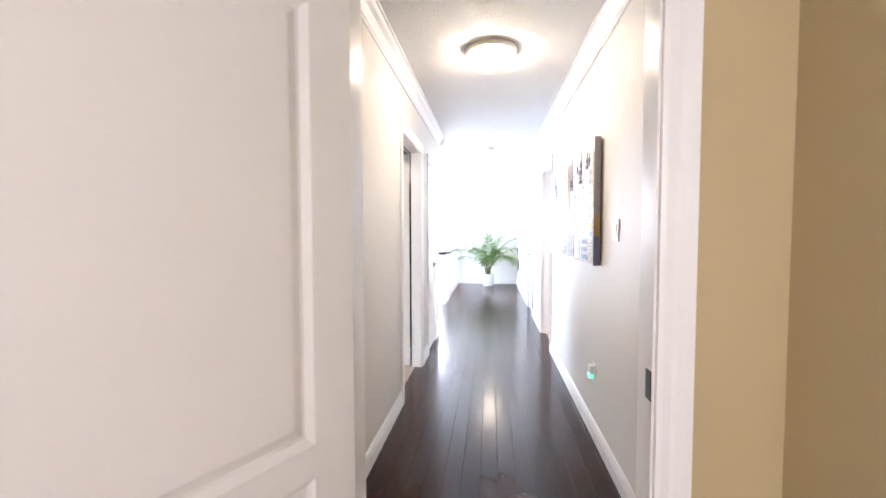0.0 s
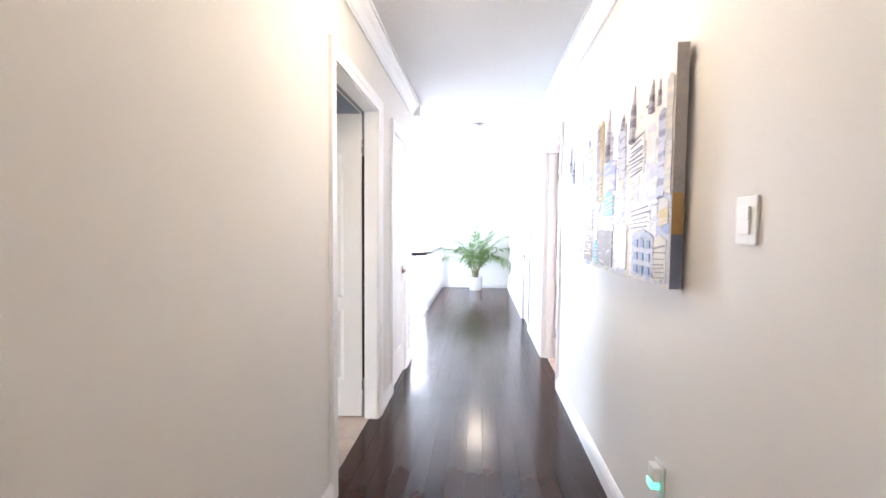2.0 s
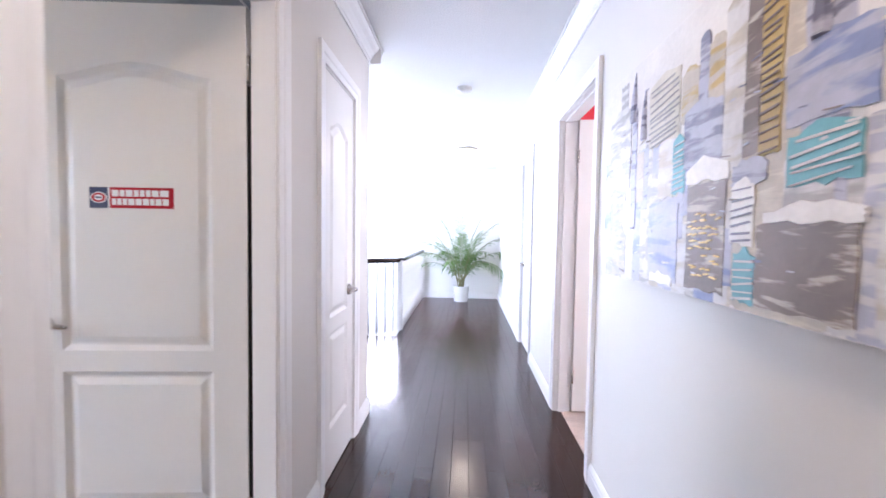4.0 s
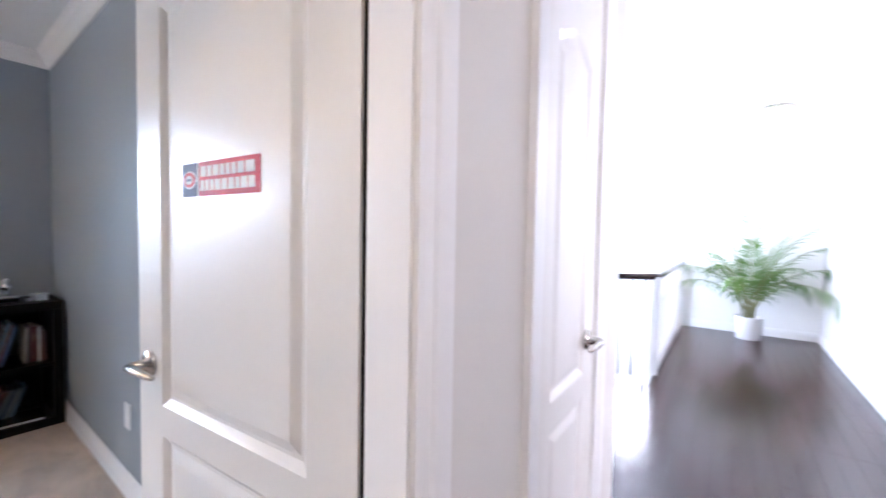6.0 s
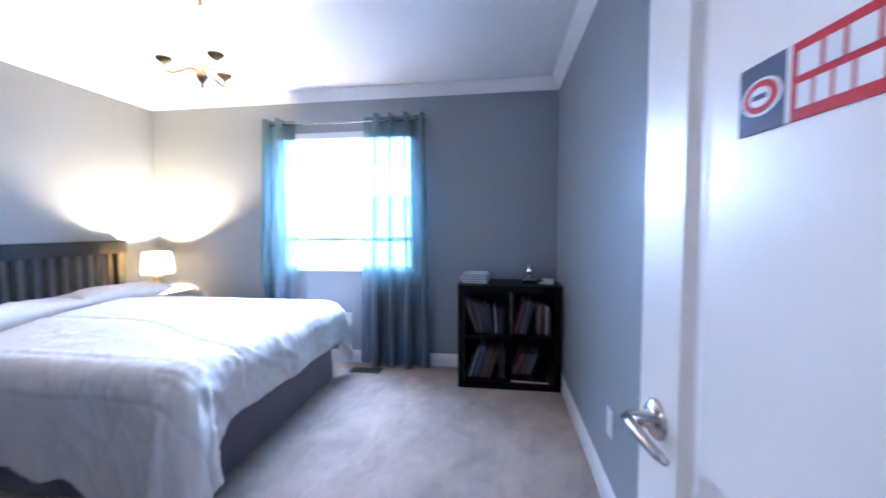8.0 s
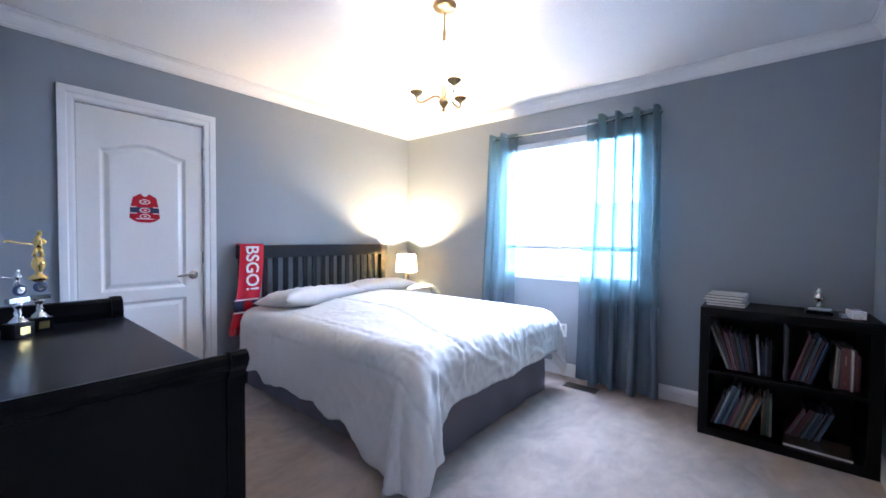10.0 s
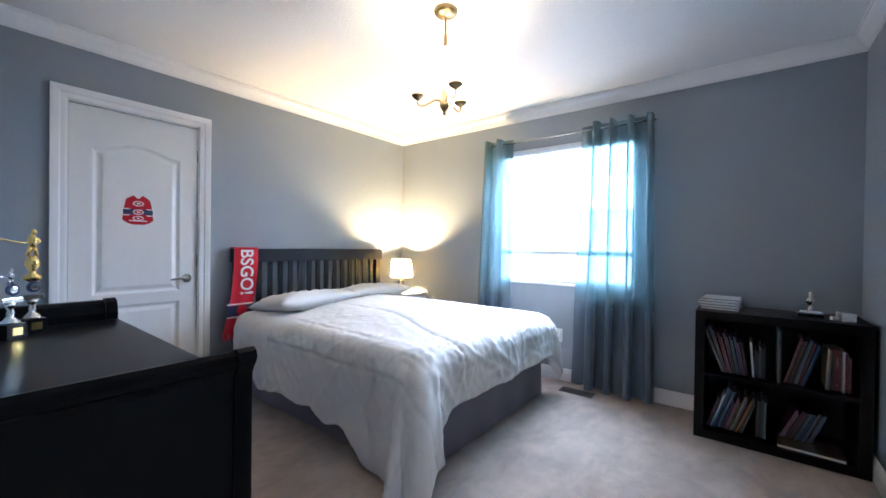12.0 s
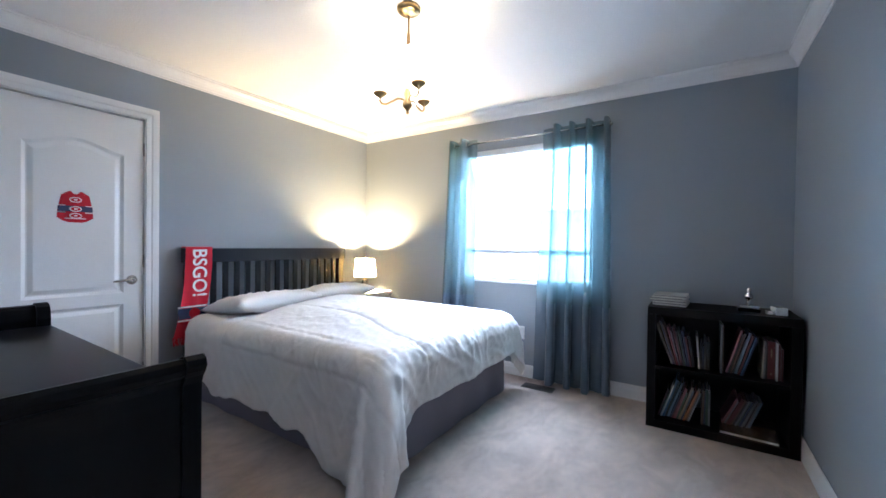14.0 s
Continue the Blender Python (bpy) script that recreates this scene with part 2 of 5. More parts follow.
def wall(name, axis, a, b, lo, hi, z0, z1, holes, material, label):
    """A wall across an axis, between a and b thick, from lo to hi along, with holes (from, to, bottom, top)."""
    bm = bmesh.new()

    def piece(s, e, zb, zt):
        if e - s > 1e-4 and zt - zb > 1e-4:
            if axis == "x":
                box(bm, a, b, s, e, zb, zt)
            else:
                box(bm, s, e, a, b, zb, zt)
    at = lo
    for s, e, zb, zt in sorted(holes):
        piece(at, s, z0, z1)
        piece(s, e, z0, zb)
        piece(s, e, zt, z1)
        at = e
    piece(at, hi, z0, z1)
    return tagged(part(name, bm, material), label, "wall", kind="structure")


CEIL = 2.5
BED_CEIL = 2.445
BASE_PROFILE = [(0, 0), (0.016, 0), (0.016, 0.07), (0.013, 0.078), (0.013, 0.088), (0.008, 0.1), (0.005, 0.108), (0, 0.11)]
CROWN_PROFILE = [(0, -0.15), (0.012, -0.15), (0.014, -0.128), (0.022, -0.122), (0.03, -0.10), (0.05, -0.068), (0.078, -0.045), (0.088, -0.03), (0.09, -0.018), (0.104, -0.014), (0.106, 0), (0, 0)]
CASING_W = 0.075


def baseboard(p0, p1, out):
    return tagged(part("baseboard", sweep(bmesh.new(), BASE_PROFILE, p0, p1, out), M_TRIM), "white painted moulded baseboard along the wall", "baseboard", kind="structure")


def crown(p0, p1, out, size=1.0, top=CEIL):
    p0, p1 = (*p0[:2], top - 0.002), (*p1[:2], top - 0.002)
    return tagged(part("trim", sweep(bmesh.new(), [(u * size, v * size) for u, v in CROWN_PROFILE], p0, p1, out), M_TRIM), "white crown moulding where wall meets ceiling", "crown moulding", kind="structure")


def casing(axis, face, out, lo, hi, top, depth):
    """Door trim on one face of a wall: two legs and a head, each with a stepped section, round an opening; the jambs line it."""
    w = CASING_W
    prof = [(0, 0), (0.010, 0), (0.012, 0.012), (0.012, 0.030), (0.017, 0.038), (0.019, 0.060), (0.019, w), (0, w)]

    def put(u, along, z):
        return Vector((face + out * u, along, z)) if axis == "x" else Vector((along, face + out * u, z))
    bm = bmesh.new()
    legs = []
    for u, v in prof:
        legs.append([bm.verts.new(put(u, lo - v, 0)), bm.verts.new(put(u, lo - v, top + v)), bm.verts.new(put(u, hi + v, top + v)), bm.verts.new(put(u, hi + v, 0))])
    k = len(prof)
    for i in range(k):
        a, b = legs[i], legs[(i + 1) % k]
        for j in range(3):
            bm.faces.new((a[j], a[j + 1], b[j + 1], b[j]))
    bm.faces.new([r[0] for r in legs])
    bm.faces.new([r[3] for r in legs])
    return tagged(part("trim", bm, M_TRIM), "white painted moulded door casing", "door casing", kind="structure")


def jamb(axis, a, b, lo, hi, top, stop_at):
    """The lining of an opening through a wall from a to b, with a stop."""
    bm = bmesh.new()
    t = 0.006

    def bx(u0, u1, s0, s1, z0, z1):
        if axis == "x":
            box(bm, u0, u1, s0, s1, z0, z1)
        else:
            box(bm, s0, s1, u0, u1, z0, z1)
    bx(a, b, lo, lo + t, 0, top - t)
    bx(a, b, hi - t, hi, 0, top - t)
    bx(a, b, lo, hi, top - t, top)
    if stop_at is not None:
        s0, s1 = stop_at
        bx(s0, s1, lo + t, lo + t + 0.011, 0, top - t - 0.011)
        bx(s0, s1, hi - t - 0.011, hi - t, 0, top - t - 0.011)
        bx(s0, s1, lo + t, hi - t, top - t - 0.011, top - t)
    return tagged(part("trim", bm, M_TRIM), "white painted door jamb lining the opening", "door jamb", kind="structure")


def door_leaf(name, width, height, stile, arch, label, thick=0.035):
    """A moulded two-panel door: x from the hinge, y through its thickness, z up. The upper panel has a curved head."""
    bm = bmesh.new()
    low = (0.24, 0.735)
    up = (0.81, height - 0.20 - arch)
    n = 14

    def curve(f):
        return up[1] + arch * (0.5 - 0.5 * math.cos(2 * math.pi * f)) ** 0.8
    heads = [(stile + (width - 2 * stile) * i / n, curve(i / n)) for i in range(n + 1)]
    for sgn in (-1, 1):
        y = sgn * thick / 2

        def quad(x0, x1, z0, z1):
            bm.faces.new([bm.verts.new(c) for c in ((x0, y, z0), (x1, y, z0), (x1, y, z1), (x0, y, z1))])
        quad(0, stile, 0, height)
        quad(width - stile, width, 0, height)
        quad(stile, width - stile, 0, low[0])
        quad(stile, width - stile, low[1], up[0])
        for (xa, za), (xb, zb) in zip(heads, heads[1:]):
            bm.faces.new([bm.verts.new(c) for c in ((xa, y, za), (xb, y, zb), (xb, y, height), (xa, y, height))])
        loops = [
            [(stile, low[0]), (width - stile, low[0]), (width - stile, low[1]), (stile, low[1])],
            [(stile, up[0]), (width - stile, up[0])] + heads[::-1],
        ]
        for loop in loops:
            xs, zs = [p[0] for p in loop], [p[1] for p in loop]
            cx, cz = (min(xs) + max(xs)) / 2, (min(zs) + max(zs)) / 2
            hw, hh = (max(xs) - min(xs)) / 2, (max(zs) - min(zs)) / 2
            rings = []
            for inset, deep in ((0, 0), (0.006, 0.004), (0.018, 0.011), (0.026, 0.011), (0.046, 0.004), (0.050, 0.003)):
                rings.append([bm.verts.new((cx + (x - cx) * (hw - inset) / hw, y - sgn * deep, cz + (z - cz) * (hh - inset) / hh)) for x, z in loop])
            k = len(loop)
            for a, b in zip(rings, rings[1:]):
                for i in range(k):
                    bm.faces.new((a[i], a[(i + 1) % k], b[(i + 1) % k], b[i]))
            bm.faces.new(rings[-1])
    h = thick / 2
    for c in (((0, -h, 0), (0, h, 0), (0, h, height), (0, -h, height)), ((width, -h, 0), (width, h, 0), (width, h, height), (width, -h, height)),
              ((0, -h, height), (width, -h, height), (width, h, height), (0, h, height)), ((0, -h, 0), (width, -h, 0), (width, h, 0), (0, h, 0))):
        bm.faces.new([bm.verts.new(p) for p in c])
    bmesh.ops.remove_doubles(bm, verts=bm.verts, dist=0.0002)
    return tagged(part(name, bm, M_DOOR), label, "door", kind="structure")


def lever(parent, x, z, sides, towards):
    """A lever handle: a round rose and a curved lever, on the given sides of a leaf; towards: which way the lever points."""
    for s in sides:
        y = s * 0.0175
        rot = Matrix.Translation((x, y, z)) @ Matrix.Rotation(radians(-90 * s), 4, "X")
        h = part("handle", turned([(0.033, 0), (0.033, 0.004), (0.028, 0.009), (0.014, 0.012), (0.012, 0.045), (0.006, 0.052)], (0, 0, 0), 20, rot), M_NICKEL, parent, "satin nickel door handle", True)
        h.matrix_parent_inverse = Matrix()
        pts = [(x, y + s * 0.046, z), (x + towards * 0.02, y + s * 0.05, z + 0.002), (x + towards * 0.06, y + s * 0.052, z + 0.004), (x + towards * 0.10, y + s * 0.046, z - 0.002), (x + towards * 0.115, y + s * 0.042, z - 0.004)]
        part("lever", tube(bmesh.new(), pts, [0.010, 0.010, 0.009, 0.008, 0.005], 10), M_NICKEL, h, "", True)


def hinges(parent, y, zs):
    for z in zs:
        h = part("hinge", turned([(0.004, 0), (0.007, 0.002), (0.007, 0.088), (0.004, 0.09)], (-0.004, y, z), 10), M_NICKEL, parent, "nickel hinge barrel", True)
        h.matrix_parent_inverse = Matrix()


# ---- structure: hall, stair landing, bedroom, entry room, red room ----
XL, XR = -0.37, 0.945
BX, BY0, BY1 = -3.87, 0.20, 3.985
BD = (3.06, 3.82)
CD = (4.268, 4.765)
RD = (4.505, 5.25)
R2 = (6.33, 7.0)
ED = (-0.06, 0.67)
EY = (1.13, 1.22)
HEAD = 2.05
CD_HEAD = 2.035

wall("wall_hall_west", "x", -0.43, XL, EY[1], 5.10, 0, CEIL, [(*BD, 0, HEAD), (*CD, 0, CD_HEAD)], M_HALL, "pale greige painted hall wall")
wall("wall_bedroom_east", "x", -0.49, -0.43, -1.6, 4.10, 0, CEIL, [(BD[0], BD[1] + 0.037, 0, HEAD)], M_BLUE, "blue grey painted bedroom wall")
wall("wall_hall_east", "x", XR, 1.005, EY[0], 10.0, 0, CEIL, [(*RD, 0, HEAD), (*R2, 0, HEAD)], M_HALL, "pale greige painted hall wall with a canvas on it")
wall("wall_red_room_west", "x", 1.005, 1.065, 3.3, 10.12, 0, CEIL, [(*RD, 0, HEAD), (*R2, 0, HEAD)], M_WHITE_WALL, "white painted room wall")
wall("wall_red_room_north", "y", 6.1, 6.2, 1.065, 3.6, 0, CEIL, [], M_RED, "red painted room wall")
# South and east walls are unseen, white to keep red bounce off the door.
wall("wall_red_room_south", "y", 3.2, 3.3, 1.005, 3.6, 0, CEIL, [], M_WHITE_WALL, "white painted room wall")
wall("wall_red_room_east", "x", 3.5, 3.6, 3.3, 6.1, 0, CEIL, [(4.0, 5.2, 0.85, 2.1)], M_WHITE_WALL, "white painted room wall with an added window, unseen")
wall("wall_hall_north", "y", 10.0, 10.12, -3.3, 1.005, -2.7, CEIL, [(-2.2, -0.9, 0.9, 2.2)], M_WHITE_WALL, "bright white wall at the end of the hall")
wall("wall_stairs_west", "x", -3.3, -3.2, 5.1, 10.0, -2.7, CEIL, [(7.7, 9.5, 0.7, 2.3)], M_WHITE_WALL, "bright white stairwell wall with an added window, unseen")
wall("wall_stairs_south", "y", 5.0, 5.1, -3.3, -0.43, 0, CEIL, [], M_HALL, "pale greige painted wall beside the landing")
wall("wall_bedroom_north", "y", BY1, BY1 + 0.12, BX - 0.12, -0.49, 0, CEIL, [], M_BLUE, "blue grey painted bedroom wall")
wall("wall_bedroom_south", "y", BY0 - 0.12, BY0, BX - 0.12, -0.49, 0, CEIL, [(-1.69, -0.97, 0, 2.03)], M_BLUE, "blue grey painted bedroom wall with a closet door")
WIN = (1.48, 2.76, 0.83, 2.08)
wall("wall_bedroom_west", "x", BX - 0.12, BX, BY0, BY1, 0, CEIL, [WIN], M_BLUE, "blue grey painted bedroom wall with a window")
wall("wall_entry_north", "y", EY[0], (EY[0] + EY[1]) / 2, -0.43, XR, 0, CEIL, [(*ED, 0, HEAD)], M_BEIGE, "beige painted wall with a doorway")
wall("wall_entry_north_hall_side", "y", (EY[0] + EY[1]) / 2, EY[1], -0.43, XR, 0, CEIL, [(*ED, 0, HEAD)], M_HALL, "pale greige wall with a doorway")
wall("wall_entry_east", "x", XR, 1.065, -1.6, EY[0], 0, CEIL, [], M_BEIGE, "beige painted wall")
wall("wall_entry_south", "y", -1.7, -1.6, -0.49, 1.065, 0, CEIL, [(-0.2, 0.8, 0.9, 2.1)], M_BEIGE, "beige painted wall with an added window, unseen")
wall("wall_entry_west", "x", -0.43, -0.40, -1.6, EY[0], 0, CEIL, [], M_BEIGE, "beige painted wall")
wall("wall_stairs_lower_south", "y", 6.9, 7.0, -3.2, XR, -2.7, -0.26, [], M_WHITE_WALL, "white wall under the landing")

tagged(part("ceiling", boxed(-4.1, 3.7, -1.8, 10.2, CEIL, CEIL + 0.1), M_CEIL), "white stippled ceiling", "ceiling", kind="structure")
tagged(part("ceiling", boxed(BX, -0.49, BY0, BY1, BED_CEIL, CEIL - 0.002), M_CEIL), "white stippled bedroom ceiling", "ceiling", kind="structure")
tagged(part("floor", boxed(BX - 0.12, -0.43, BY0 - 0.12, 4.1, -0.12, 0.0), M_CARPET), "beige cut-pile carpet with vacuum marks", "carpet", kind="structure")
tagged(part("floor", boxed(1.0, 3.6, 3.2, 6.2, -0.12, 0.0), M_CARPET), "beige carpet in the red room", "carpet", kind="structure")
tagged(part("floor", boxed(-0.43, 1.065, -1.7, 1.2, -0.12, 0.0), M_CARPET), "beige carpet in the entry room", "carpet", kind="structure")
tagged(part("floor", boxed(-3.3, 1.0, 6.9, 10.12, -2.8, -2.7), M_CARPET), "beige floor at the foot of the stairwell", "floor", kind="structure")
hall_floor = tagged(part("floor", boxed(-0.43, 1.0, 1.2, 10.0, -0.12, -0.014), M_JOINT), "dark brown hardwood plank floor, satin finish", "hardwood floor", kind="structure")
landing_floor = tagged(part("floor", boxed(-3.2, -0.43, 5.1, 7.1, -0.12, -0.014), M_JOINT), "dark brown hardwood plank landing beside the stairs", "hardwood floor", kind="structure")

# mouldings
for a, b in ((EY[1], BD[0] - CASING_W), (BD[1] + CASING_W, CD[0] - CASING_W), (CD[1] + CASING_W, 5.10)):
    baseboard((XL, a, 0), (XL, b, 0), (1, 0, 0))
baseboard((XL + 0.016, 5.10, 0), (-3.2, 5.10, 0), (0, 1, 0))
for a, b in ((EY[1], RD[0] - CASING_W), (RD[1] + CASING_W, R2[0] - CASING_W), (R2[1] + CASING_W, 10.0)):
    baseboard((XR, a, 0), (XR, b, 0), (-1, 0, 0))
baseboard((-0.55, 10.0, 0), (XR, 10.0, 0), (0, -1, 0))
crown((XL, EY[1], 0), (XL, 5.18, 0), (1, 0, 0), 0.75)
crown((XL + 0.08, 5.10, 0), (-3.2, 5.10, 0), (0, 1, 0), 0.75)
crown((XR, EY[1], 0), (XR, 10.0, 0), (-1, 0, 0), 0.75)
crown((-3.2, 10.0, 0), (XR, 10.0, 0), (0, -1, 0), 0.75)
crown((BX, BY0, 0), (BX, BY1, 0), (1, 0, 0), 0.62, BED_CEIL)
crown((BX, BY0, 0), (-0.49, BY0, 0), (0, 1, 0), 0.62, BED_CEIL)
crown((BX, BY1, 0), (-0.49, BY1, 0), (0, -1, 0), 0.62, BED_CEIL)
crown((-0.49, BY0, 0), (-0.49, BY1, 0), (-1, 0, 0), 0.62, BED_CEIL)
baseboard((BX, BY0, 0), (BX, BY1, 0), (1, 0, 0))
baseboard((BX, BY0, 0), (-1.69 - CASING_W, BY0, 0), (0, 1, 0))
baseboard((-0.97 + CASING_W, BY0, 0), (-0.49, BY0, 0), (0, 1, 0))
baseboard((BX, BY1, 0), (-0.49, BY1, 0), (0, -1, 0))
baseboard((-0.49, BY0, 0), (-0.49, BD[0] - CASING_W, 0), (-1, 0, 0))
baseboard((ED[1] + CASING_W, EY[0], 0), (XR, EY[0], 0), (0, -1, 0))
baseboard((XR, -1.6, 0), (XR, EY[0], 0), (-1, 0, 0))

casing("x", XL, 1, *BD, HEAD, 0)
casing("x", -0.49, -1, BD[0], BD[1] + 0.037, HEAD, 0)
jamb("x", -0.458, XL - 0.002, *BD, HEAD, None)
casing("x", XL, 1, *CD, CD_HEAD, 0)
jamb("x", -0.43, XL - 0.002, *CD, CD_HEAD, None)
casing("x", XR, -1, *RD, HEAD, 0)
jamb("x", XR + 0.002, 1.063, *RD, HEAD, (0.975, 1.015))
casing("x", XR, -1, *R2, HEAD, 0)
jamb("x", XR + 0.002, 1.063, *R2, HEAD, None)
casing("y", BY0, 1, -1.69, -0.97, 2.03, 0)
jamb("y", BY0 - 0.118, BY0 - 0.002, -1.69, -0.97, 2.03, (BY0 - 0.075, BY0 - 0.052))
casing("y", EY[0], -1, *ED, HEAD, 0)
casing("y", EY[1], 1, *ED, HEAD, 0)
jamb("y", EY[0] + 0.002, EY[1] - 0.002, *ED, HEAD, None)

# doors
d = door_leaf("door_1", 0.7655, 2.02, 0.12, 0.05, "white moulded two-panel door standing open into the bedroom")
d.matrix_basis = pose(-0.480, 3.836, 0.012, 0, 0, 185)
lever(d, 0.7055, 0.905, (-1, 1), -1)
hinges(d, 0.012, (0.18, 1.765))
bedroom_door = d
# Near-black strip fills the hinge gap and stands in for its deep shade.
tagged(part("trim", boxed(-0.478, -0.4585, 3.8235, 3.856, 0.272, 1.763), mat("gap_shade_black", (0.02, 0.018, 0.016), 0.95, spec=0.1)), "dark strip standing in for the shade in the hinge gap", "seal strip", kind="structure")
d = door_leaf("door_2", 0.483, 2.014, 0.098, 0.05, "narrow white moulded linen closet door, closed")
d.matrix_basis = pose(-0.392, CD[0] + 0.007, 0.01, 0, 0, 90)
lever(d, 0.405, 0.915, (-1,), -1)
hinges(d, -0.02, (0.20, 1.73))
d = door_leaf("door_3", 0.73, 2.035, 0.12, 0.05, "white moulded door standing open into the red room")
d.matrix_basis = pose(1.067, RD[1] - 0.012, 0.012, 0, 0, 2)
lever(d, 0.67, 0.91, (-1, 1), -1)
hinges(d, -0.02, (0.20, 1.74))
d = door_leaf("door_4", 0.655, 2.035, 0.11, 0.05, "white moulded door, closed, at the far end of the hall")
d.matrix_basis = pose(0.985, R2[0] + 0.0075, 0.01, 0, 0, 90)
lever(d, 0.595, 0.91, (1,), -1)
d = door_leaf("door_5", 0.701, 2.006, 0.11, 0.06, "white moulded two-panel closet door, closed, with a jersey sticker")
d.matrix_basis = pose(-1.6805, BY0 - 0.032, 0.01, 0, 0, 0)
lever(d, 0.065, 0.895, (1,), 1)
hinges(d, 0.02, (0.22, 0.98, 1.76))
closet_door = d
d = door_leaf("door_6", 0.765, 2.03, 0.115, 0.05, "white moulded door standing open into the entry room")
d.matrix_basis = pose(ED[0], EY[0] - 0.016, 0.01, 0, 0, -118)
strike = tagged(part("strike_plate", boxed(ED[1] - 0.0085, ED[1] - 0.006, EY[0] + 0.005, EY[0] + 0.035, 0.90, 0.97, 0.001), M_DARKMETAL), "dull nickel strike plate on the door jamb", "strike plate")

# ---- windows ----


def slider_window(name, axis, plane, lo, hi, z0, z1, inward, label, bar=None):
    """A white window: frame, sash bars, sill and panes, set in a wall; plane: the middle of its frame, inward: +1 or -1 along the axis."""
    w = tagged(new(name), label, "window", kind="structure")
    mid = (lo + hi) / 2
    w.matrix_basis = pose(plane, mid, z0) if axis == "x" else pose(mid, plane, z0)

    def bx(bm, u0, u1, s0, s1, a, b, bev=0.003):
        return box(bm, u0, u1, s0, s1, a, b, bev) if axis == "x" else box(bm, s0, s1, u0, u1, a, b, bev)
    bm = bmesh.new()
    t = 0.045
    bx(bm, plane - 0.035, plane + 0.035, lo + 0.001, lo + t, z0, z1)
    bx(bm, plane - 0.035, plane + 0.035, hi - t, hi - 0.001, z0, z1)
    bx(bm, plane - 0.035, plane + 0.035, lo + t, hi - t, z0, z0 + t)
    bx(bm, plane - 0.035, plane + 0.035, lo + t, hi - t, z1 - t, z1)
    part("window_frame", bm, M_TRIM, w)
    if bar:
        part("sash_bar", bx(bmesh.new(), plane - 0.025, plane + 0.025, lo + t, hi - t, bar - 0.02, bar + 0.02), M_TRIM, w)
    a, b = sorted((plane + inward * 0.036, plane + inward * 0.095))
    part("window_sill", bx(bmesh.new(), a, b, lo + 0.001, hi - 0.001, z0 + 0.001, z0 + 0.02), M_TRIM, w)
    spans = ((z0 + t, bar - 0.02), (bar + 0.02, z1 - t)) if bar else ((z0 + t, z1 - t),)
    for a, b in spans:
        p = part("pane", bx(bmesh.new(), plane - 0.003, plane + 0.003, lo + t, hi - t, a, b, 0), M_GLASS, w)
        p.visible_shadow = False
    return w


slider_window("window_1", "x", BX - 0.08, *WIN, 1, "white vinyl bedroom window behind blue grey curtains", 1.12)
# Out of view on the stairwell's side; added to light the end wall.
slider_window("added_window_2", "x", -3.27, 7.7, 9.5, 0.7, 2.3, 1, "unseen stairwell window added to light the far end of the hall")
slider_window("window_3", "y", 10.08, -2.2, -0.9, 0.9, 2.2, -1, "white window in the end wall full of daylight")
# Unseen opening, added to let the entry room's fill light in.
slider_window("added_window_4", "y", -1.66, -0.2, 0.8, 0.9, 2.1, 1, "unseen white window added to light the entry room")
# Made-up opening out of view, for the red room's fill light.
slider_window("added_window_5", "x", 3.56, 4.0, 5.2, 0.85, 2.1, -1, "unseen white window added to light the red room")

M_OUTSIDE = glow("overcast_daylight", (0.93, 0.97, 1.0), 5.0)
tagged(part("backdrop", boxed(-5.2, -5.15, -1.0, 5.2, -1.0, 4.2), M_OUTSIDE), "white overcast sky outside the bedroom window", "sky backdrop", kind="structure")
tagged(part("backdrop", boxed(-4.6, -4.55, 5.0, 12.0, -1.0, 5.0), M_OUTSIDE), "white overcast sky outside the unseen stairwell window", "sky backdrop", kind="structure")
tagged(part("backdrop", boxed(-4.5, 2.0, 11.4, 11.45, -1.0, 5.0), M_OUTSIDE), "white overcast sky outside the end window", "sky backdrop", kind="structure")

# ---- bedroom: bed ----
BEDX0, BEDX1, FOOT = -3.45, -1.97, 2.16
bed = thing("bed", (-2.72, 1.2, 0), "bed with a dark slatted headboard and grey bed skirt", "bed")
for x0, x1 in ((-3.46, -3.395), (-1.985, -1.92)):
    part("post", boxed(x0, x1, 0.225, 0.275, 0, 1.10, 0.004), M_HEAD, bed, "dark wooden headboard post")
part("top_rail", boxed(-3.475, -1.905, 0.218, 0.285, 1.015, 1.125, 0.008), M_HEAD, bed)
part("bottom_rail", boxed(-3.395, -1.985, 0.232, 0.268, 0.50, 0.60, 0.004), M_HEAD, bed)
for i in range(15):
    x = -3.39 + (i + 0.5) * (1.405 / 15)
    part("slat", boxed(x - 0.0215, x + 0.0215, 0.240, 0.258, 0.60, 1.015, 0.003), M_HEAD, bed)
part("mattress", boxed(BEDX0, BEDX1, 0.30, FOOT, 0.36, 0.62, 0.05), M_SHEET, bed, "white mattress", True)


